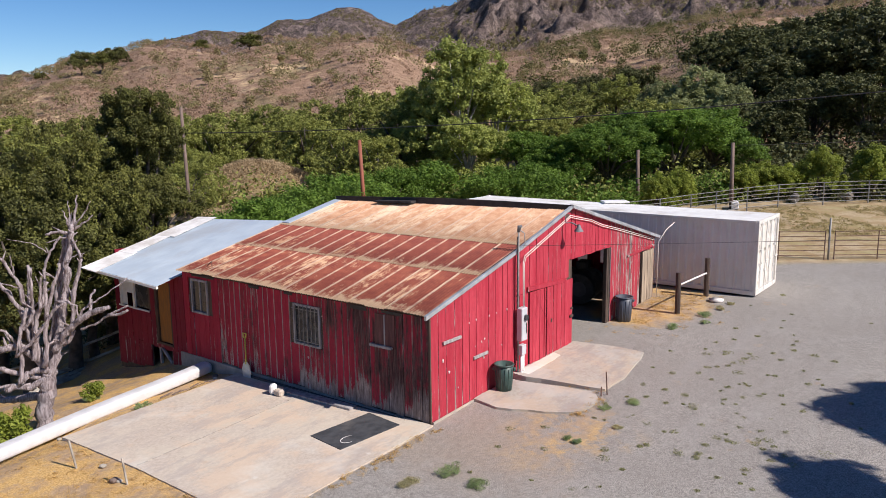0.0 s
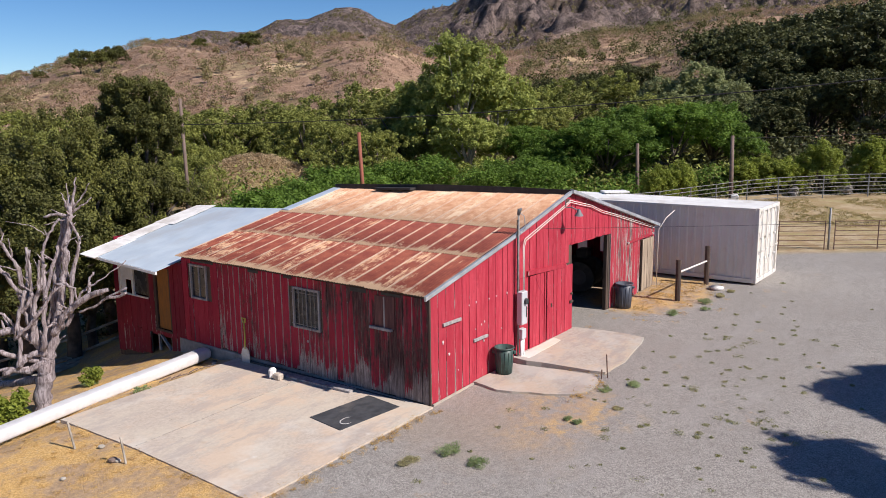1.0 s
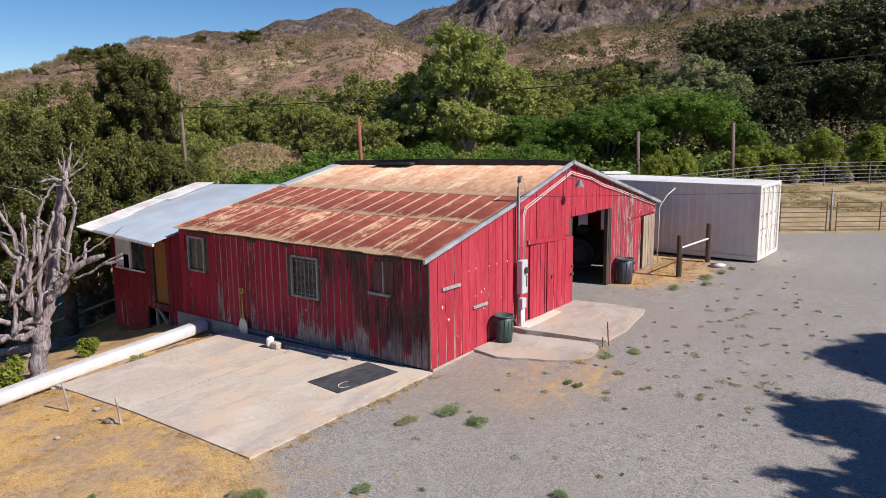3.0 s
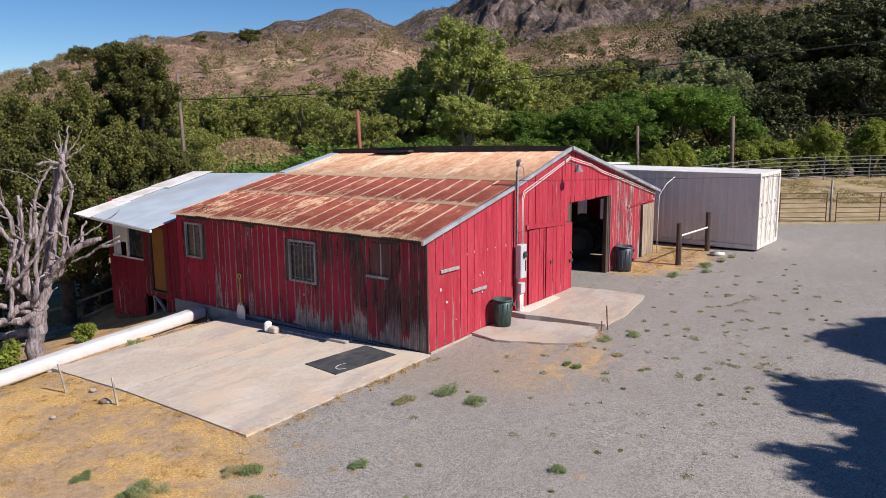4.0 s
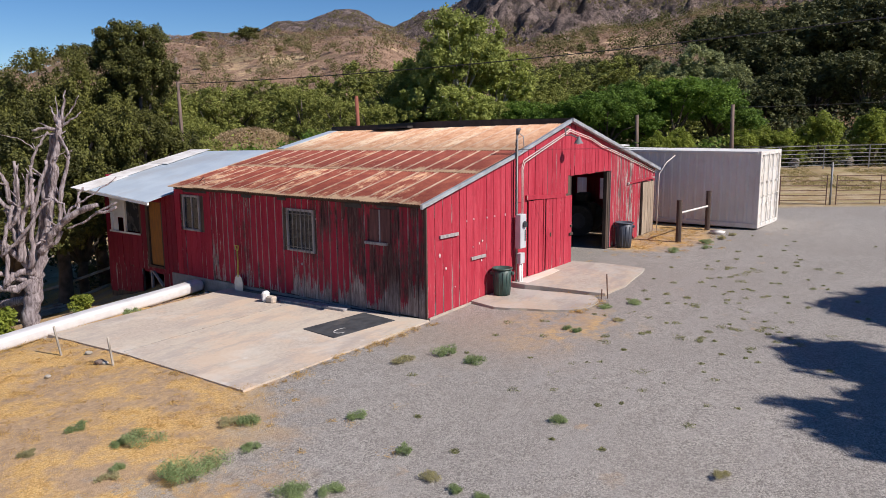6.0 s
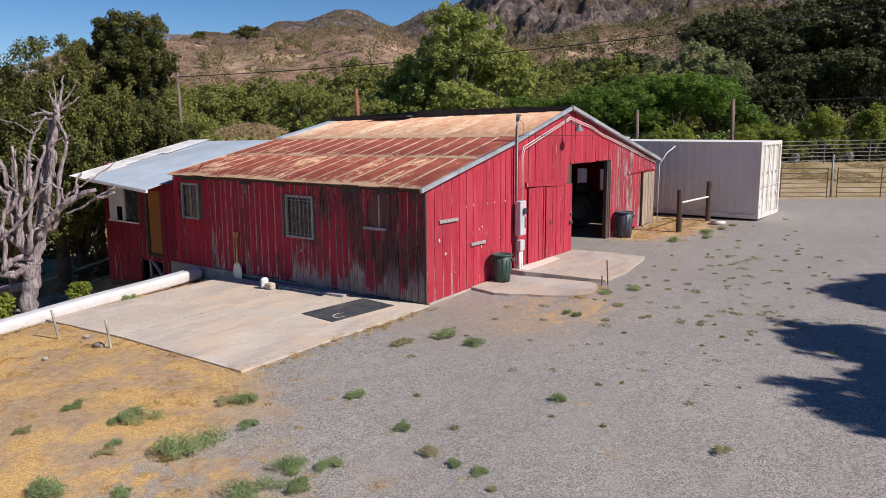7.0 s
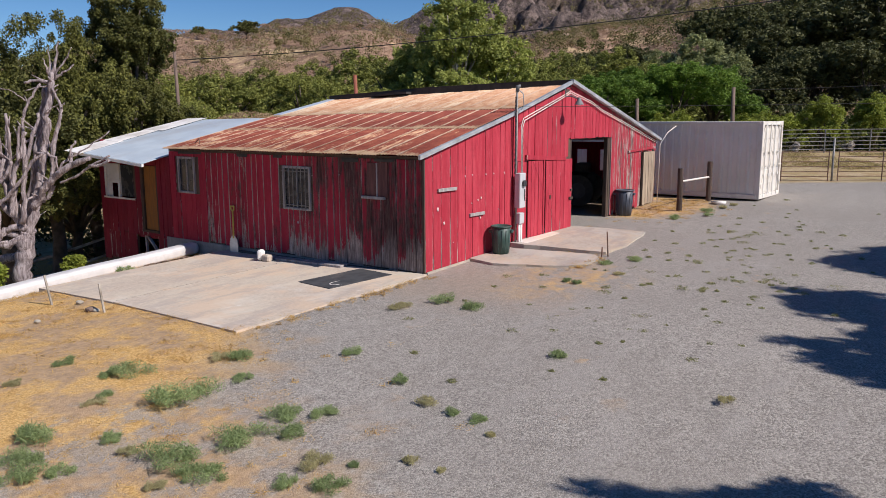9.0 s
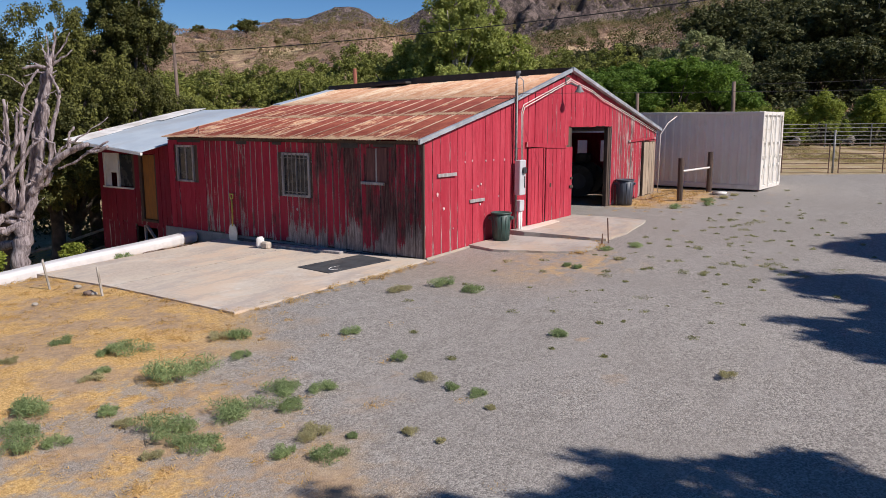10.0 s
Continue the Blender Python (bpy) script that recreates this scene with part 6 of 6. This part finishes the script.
# ---- poles and wires ----
def pole(top, base_xy, r, material, label):
    x, y = base_xy
    ob = part("utility_pole", tb([(x, y, ground_at(x, y) - 0.5), top], [r * 1.1, r * 0.85], 10), material, smooth=True)
    return tagged(ob, label, "pole", group="utility poles")


p0 = plan((330 - 784) / F * 36, 36)
pole((*p0, 7.1), (p0[0] + 0.1, p0[1] - 0.1), 0.085, M_POLE, "tall grey-brown wooden utility pole")
pole((16.35, 17.5, 5.4), (16.5, 17.35), 0.11, M_REDPOLE, "red-brown steel pole behind the barn")
pole((32.25, 9.4, 4.4), (32.25, 9.3), 0.115, M_POLE, "weathered brown wooden pole")
pole((32.05, 3.7, 4.9), (32.0, 3.6), 0.115, M_POLE, "weathered brown wooden pole")
ob = part("leaning_pole", tb([(20.0, 33.5, 2.0), (19.2, 34.3, 4.4)], 0.06, 6), M_POLE)
tagged(ob, "thin leaning bare trunk on the mound", "pole")


def wire(a, b, sag, r, label):
    a, b = Vector(a), Vector(b)
    pts = [a.lerp(b, i / 24) - Vector((0, 0, sag * 4 * (i / 24) * (1 - i / 24))) for i in range(25)]
    ob = part("wire", tb(pts, r, 5), M_TARP)
    return tagged(ob, label, "cable")


far_r = plan((1760 - 784) / F * 22.5, 22.5)
wire((*p0, 5.9), (*far_r, 7.35), 0.35, 0.018, "black overhead power cable")
wire((32.2, 3.5, 4.75), (*plan(40, 40), 6.2), 0.3, 0.012, "black overhead power cable")
wire((3.3, -0.15, 3.42), (3.3 + 0.61 * 45, -0.15 - 0.792 * 45, 5.2), 0.45, 0.005, "thin service cable from the mast")

# small things far behind
cp = thing("canopy", "small cream flat canopy on thin legs", "canopy", (*plan((1090 - 784) / F * 30, 30), 0.8), -50)
part("top", bx((-0.5, -0.35, 2.28), (0.5, 0.35, 2.34), 0.01), M_WHITEMETAL, cp)
for x in (-0.4, 0.4):
    for y in (-0.3, 0.3):
        part("leg", tb([(x, y, 0), (x, y, 2.3)], 0.025, 6), M_LAMP, cp)


# ---- small marks, litter and brush close by ----
def bush(label, x, y, size, seed, material, leaf_size=0.05):
    rng = random.Random(seed)
    t = thing("bush", label, "bush", (x, y, ground_at(x, y)))
    bm = bmesh.new()
    for _ in range(5):
        a = rng.uniform(0, 6.28)
        tube(bm, [(0, 0, -0.05), (0.4 * size * math.cos(a), 0.4 * size * math.sin(a), 0.6 * size)], [0.018, 0.006], 5)
    part("stem", bm, M_BARK, t)
    c = [(0.45 * size * rng.gauss(0, 0.6), 0.45 * size * rng.gauss(0, 0.6), size * rng.uniform(0.2, 0.85)) for _ in range(16)]
    ob = new("leaves", leaf_cloud("leaves", c, [0.26 * size] * 16, 110, leaf_size, material, seed))
    ob.parent = t
    return t


bush("yellow-green bush at the foot of the dead tree", -5.05, 8.3, 0.75, 401, M_PEPPER)
bush("yellow-green bush at the foot of the dead tree", -5.6, 8.6, 0.9, 402, M_PEPPER)
bush("small bright green bush on the dirt bank", -2.75, 8.95, 0.42, 403, M_PEPPER, 0.035)

rnd = random.Random(21)


def blob(name, at, normal_axis, size, material, parent):
    """A small thin smear of paint."""
    bm = bmesh.new()
    n = 9
    pts = [(size * rnd.uniform(0.55, 1.0) * math.cos(2 * math.pi * k / n) * 0.7, size * rnd.uniform(0.55, 1.0) * math.sin(2 * math.pi * k / n)) for k in range(n)]
    if normal_axis == "y":
        prism(bm, [(at[0] + a, at[2] + b) for a, b in pts], "y", at[1] - 0.003, at[1] + 0.012)
    else:
        prism(bm, [(at[1] + a, at[2] + b) for a, b in pts], "x", at[0] - 0.003, at[0] + 0.012)
    part(name, bm, material, parent, "smear of pale paint")


for x, z, s in ((0.41, 1.30, 0.075), (0.62, 1.0, 0.06), (1.38, 1.93, 0.035), (1.65, 1.95, 0.04), (2.17, 1.93, 0.035), (2.48, 1.93, 0.035), (2.93, 1.92, 0.045),
                (1.62, 1.33, 0.03), (1.86, 1.38, 0.045), (1.98, 1.42, 0.05), (1.95, 0.98, 0.045), (0.95, 0.55, 0.03), (2.7, 1.1, 0.03)):
    blob("paint_mark", (x, -0.042, z), "y", 0.75 * s, M_PALEPAINT, gable)
for y, z, s in ((3.86, 0.83, 0.035), (3.72, 0.80, 0.045), (3.2, 1.9, 0.02), (2.35, 1.95, 0.02)):
    blob("paint_mark", (-0.04, y, z), "x", s, M_GREYWOOD, side)

# vent stub and loose iron on the roof
ob = part("roof_bracket", tb([(0.25, 7.75, roof_l(0.25, 7.75)), (0.25, 7.75, roof_l(0.25, 7.75) + 0.16), (0.25, 7.95, roof_l(0.25, 7.75) + 0.03)], 0.012, 6), M_RUSTPIPE, barn, "bent rusty bracket")
bm = bmesh.new()
prism(bm, [(5.2, roof_l(5.95, 5.2) + 0.05), (6.7, roof_l(5.95, 6.7) + 0.03), (6.7, roof_l(5.95, 6.7) + 0.09), (5.2, roof_l(5.95, 5.2) + 0.11)], "x", 5.66, 5.92)
part("ridge_flap", bm, M_TARP, barn, "loose dark flap of roofing")

# litter on the straw
for i, (x, y, s) in enumerate(((-5.0, 4.3, 0.07), (-5.2, 3.5, 0.09), (-5.15, 3.4, 0.06), (-6.1, 3.6, 0.05), (-0.25, 7.2, 0.08), (-0.5, 6.85, 0.06), (-4.6, 6.9, 0.06), (-0.15, 8.2, 0.07))):
    bm = bmesh.new()
    bmesh.ops.create_icosphere(bm, subdivisions=2, radius=s)
    for v in bm.verts:
        v.co *= 1 + 0.4 * noise.noise(v.co * 9 + Vector((i * 3, 0, 0)))
        v.co.z *= 0.6
    ob = part("stone", bm, M_POLE if i % 3 == 1 else M_PALEBARK)
    ob.location = (x, y, ground_at(x, y) + 0.4 * s)
    tagged(ob, "small stone lying in dry straw", "stone", group="loose stones")
for i in range(9):
    x, y, a = rnd.uniform(-2.2, -0.7), rnd.uniform(6.62, 6.95), rnd.uniform(-0.5, 0.3)
    L = rnd.uniform(0.2, 0.5)
    ob = part("twig", tb([(0, 0, 0.03), (L * 0.5 * math.cos(a), L * 0.5 * math.sin(a), 0.05), (L * math.cos(a + 0.2), L * math.sin(a + 0.2), 0.03)], [0.012, 0.01, 0.005], 5), M_POLE)
    ob.location = (x, y, ground_at(x, y))
    tagged(ob, "dry brown twig on the dirt", "twig", group="loose twigs")
c1, r1 = [], []
for _ in range(150):
    x = rnd.uniform(-4.9, -0.1)
    y = -0.22 + rnd.gauss(0, 0.09)
    if rnd.random() < 0.35:
        x, y = -4.82 + rnd.gauss(0, 0.08), rnd.uniform(-0.1, 6.8)
    if rnd.random() < 0.2:
        x, y = rnd.uniform(3.4, 4.2), rnd.uniform(-2.3, -0.4)
    if rnd.random() < 0.2:
        x, y = rnd.uniform(1.7, 3.3), -2.4 + rnd.gauss(0, 0.08)
    c1.append((x, y, ground_at(x, y) + 0.02))
    r1.append(rnd.uniform(0.05, 0.14))
stuff("edge_straw", "dry straw tufts along the slab edges", "straw", leaf_cloud("edge_straw", c1, r1, 40, 0.036, M_STRAW, 415, up=0.8, flat=0.35, thin=0.08))
c1, r1 = [], []
for _ in range(420):
    x, y = rnd.gauss(11.2, 1.5), rnd.gauss(-0.6, 0.7)
    if y < -0.08 and x < 13.1:
        c1.append((x, y, ground_at(x, y) + 0.01))
        r1.append(rnd.uniform(0.06, 0.18))
stuff("straw", "loose yellow straw round the hitching posts", "straw", leaf_cloud("straw", c1, r1, 34, 0.042, M_STRAW, 416, up=1.4, flat=0.14, thin=0.08))


# ---- behind the corral fence ----
c1, r1 = scatter(211, 60, (1240, 1720), (45.2, 49), (0.45, 1.0), sink=0.3)
stuff("thicket", "olive brush behind the corral fence", "bushes", leaf_cloud("thicket", c1, r1, 150, 0.09, M_OAK, 211))
c1, r1 = scatter(212, 60, (1240, 1720), (48, 56), (0.8, 1.6), sink=0.2)
stuff("thicket", "dark brush behind the corral fence", "bushes", leaf_cloud("thicket", c1, r1, 150, 0.12, M_OLIVE, 212))
for i, (col, d, size) in enumerate(((1408, 44.9, 0.5), (1500, 45.2, 0.55))):
    bush("pale dry bush behind the corral fence", *plan((col - 784) / F * d, d), size, 431 + i, M_PALEBRUSH, 0.06)
x, y = plan((1303 - 784) / F * 43, 43)
tr2 = part("trough", bx((-0.5, -0.2, 0.0), (0.5, 0.2, 0.42), 0.03), M_WHITE)
tr2.matrix_world = pose(x, y, ground_at(x, y), 0, 0, 20)
tagged(tr2, "white water trough behind the corral fence", "trough")
c1, r1 = scatter(213, 130, (930, 1330), (105, 215), (0.9, 2.6), sink=0.3)
stuff("hill_bushes", "dark green bushes on the slope above the creek", "bushes", leaf_cloud("hill_bushes", c1, r1, 150, 0.20, M_OAK, 213))


# pale boards lying on the bank behind the shed
for i, (x, y, L, turn) in enumerate(((0.1, 14.6, 2.2, 12), (0.5, 14.9, 2.4, 8), (0.9, 15.2, 2.0, 15), (1.2, 15.6, 2.3, 6))):
    ob = part("board", bx((-L / 2, -0.1, 0.0), (L / 2, 0.1, 0.05), 0.004), M_PALEBARK)
    ob.matrix_world = pose(x - 1.0, y, ground_at(x - 1.0, y) + 0.05, 0, 0, turn)
    tagged(ob, "weathered pale board lying on the bank", "board", group="boards on the bank")

# dirt packed in the slab's joints
rnd = random.Random(61)
bm = bmesh.new()
x = -4.6
while x < -0.3:
    L = rnd.uniform(0.12, 0.4)
    z = -0.05 + 0.0328 * (x + 0.07)
    box(bm, (x, 3.68 + rnd.uniform(-0.008, 0.004), z - 0.05), (x + L, 3.71 + rnd.uniform(-0.004, 0.012), z + 0.004 + 0.0328 * L * 0.5))
    x += L + rnd.choice((0.0, 0.0, 0.05, 0.12))
ob = part("slab_joint", bm, M_RAMP)
tagged(ob, "dirt filled joint across the concrete slab", "joint", kind="structure")
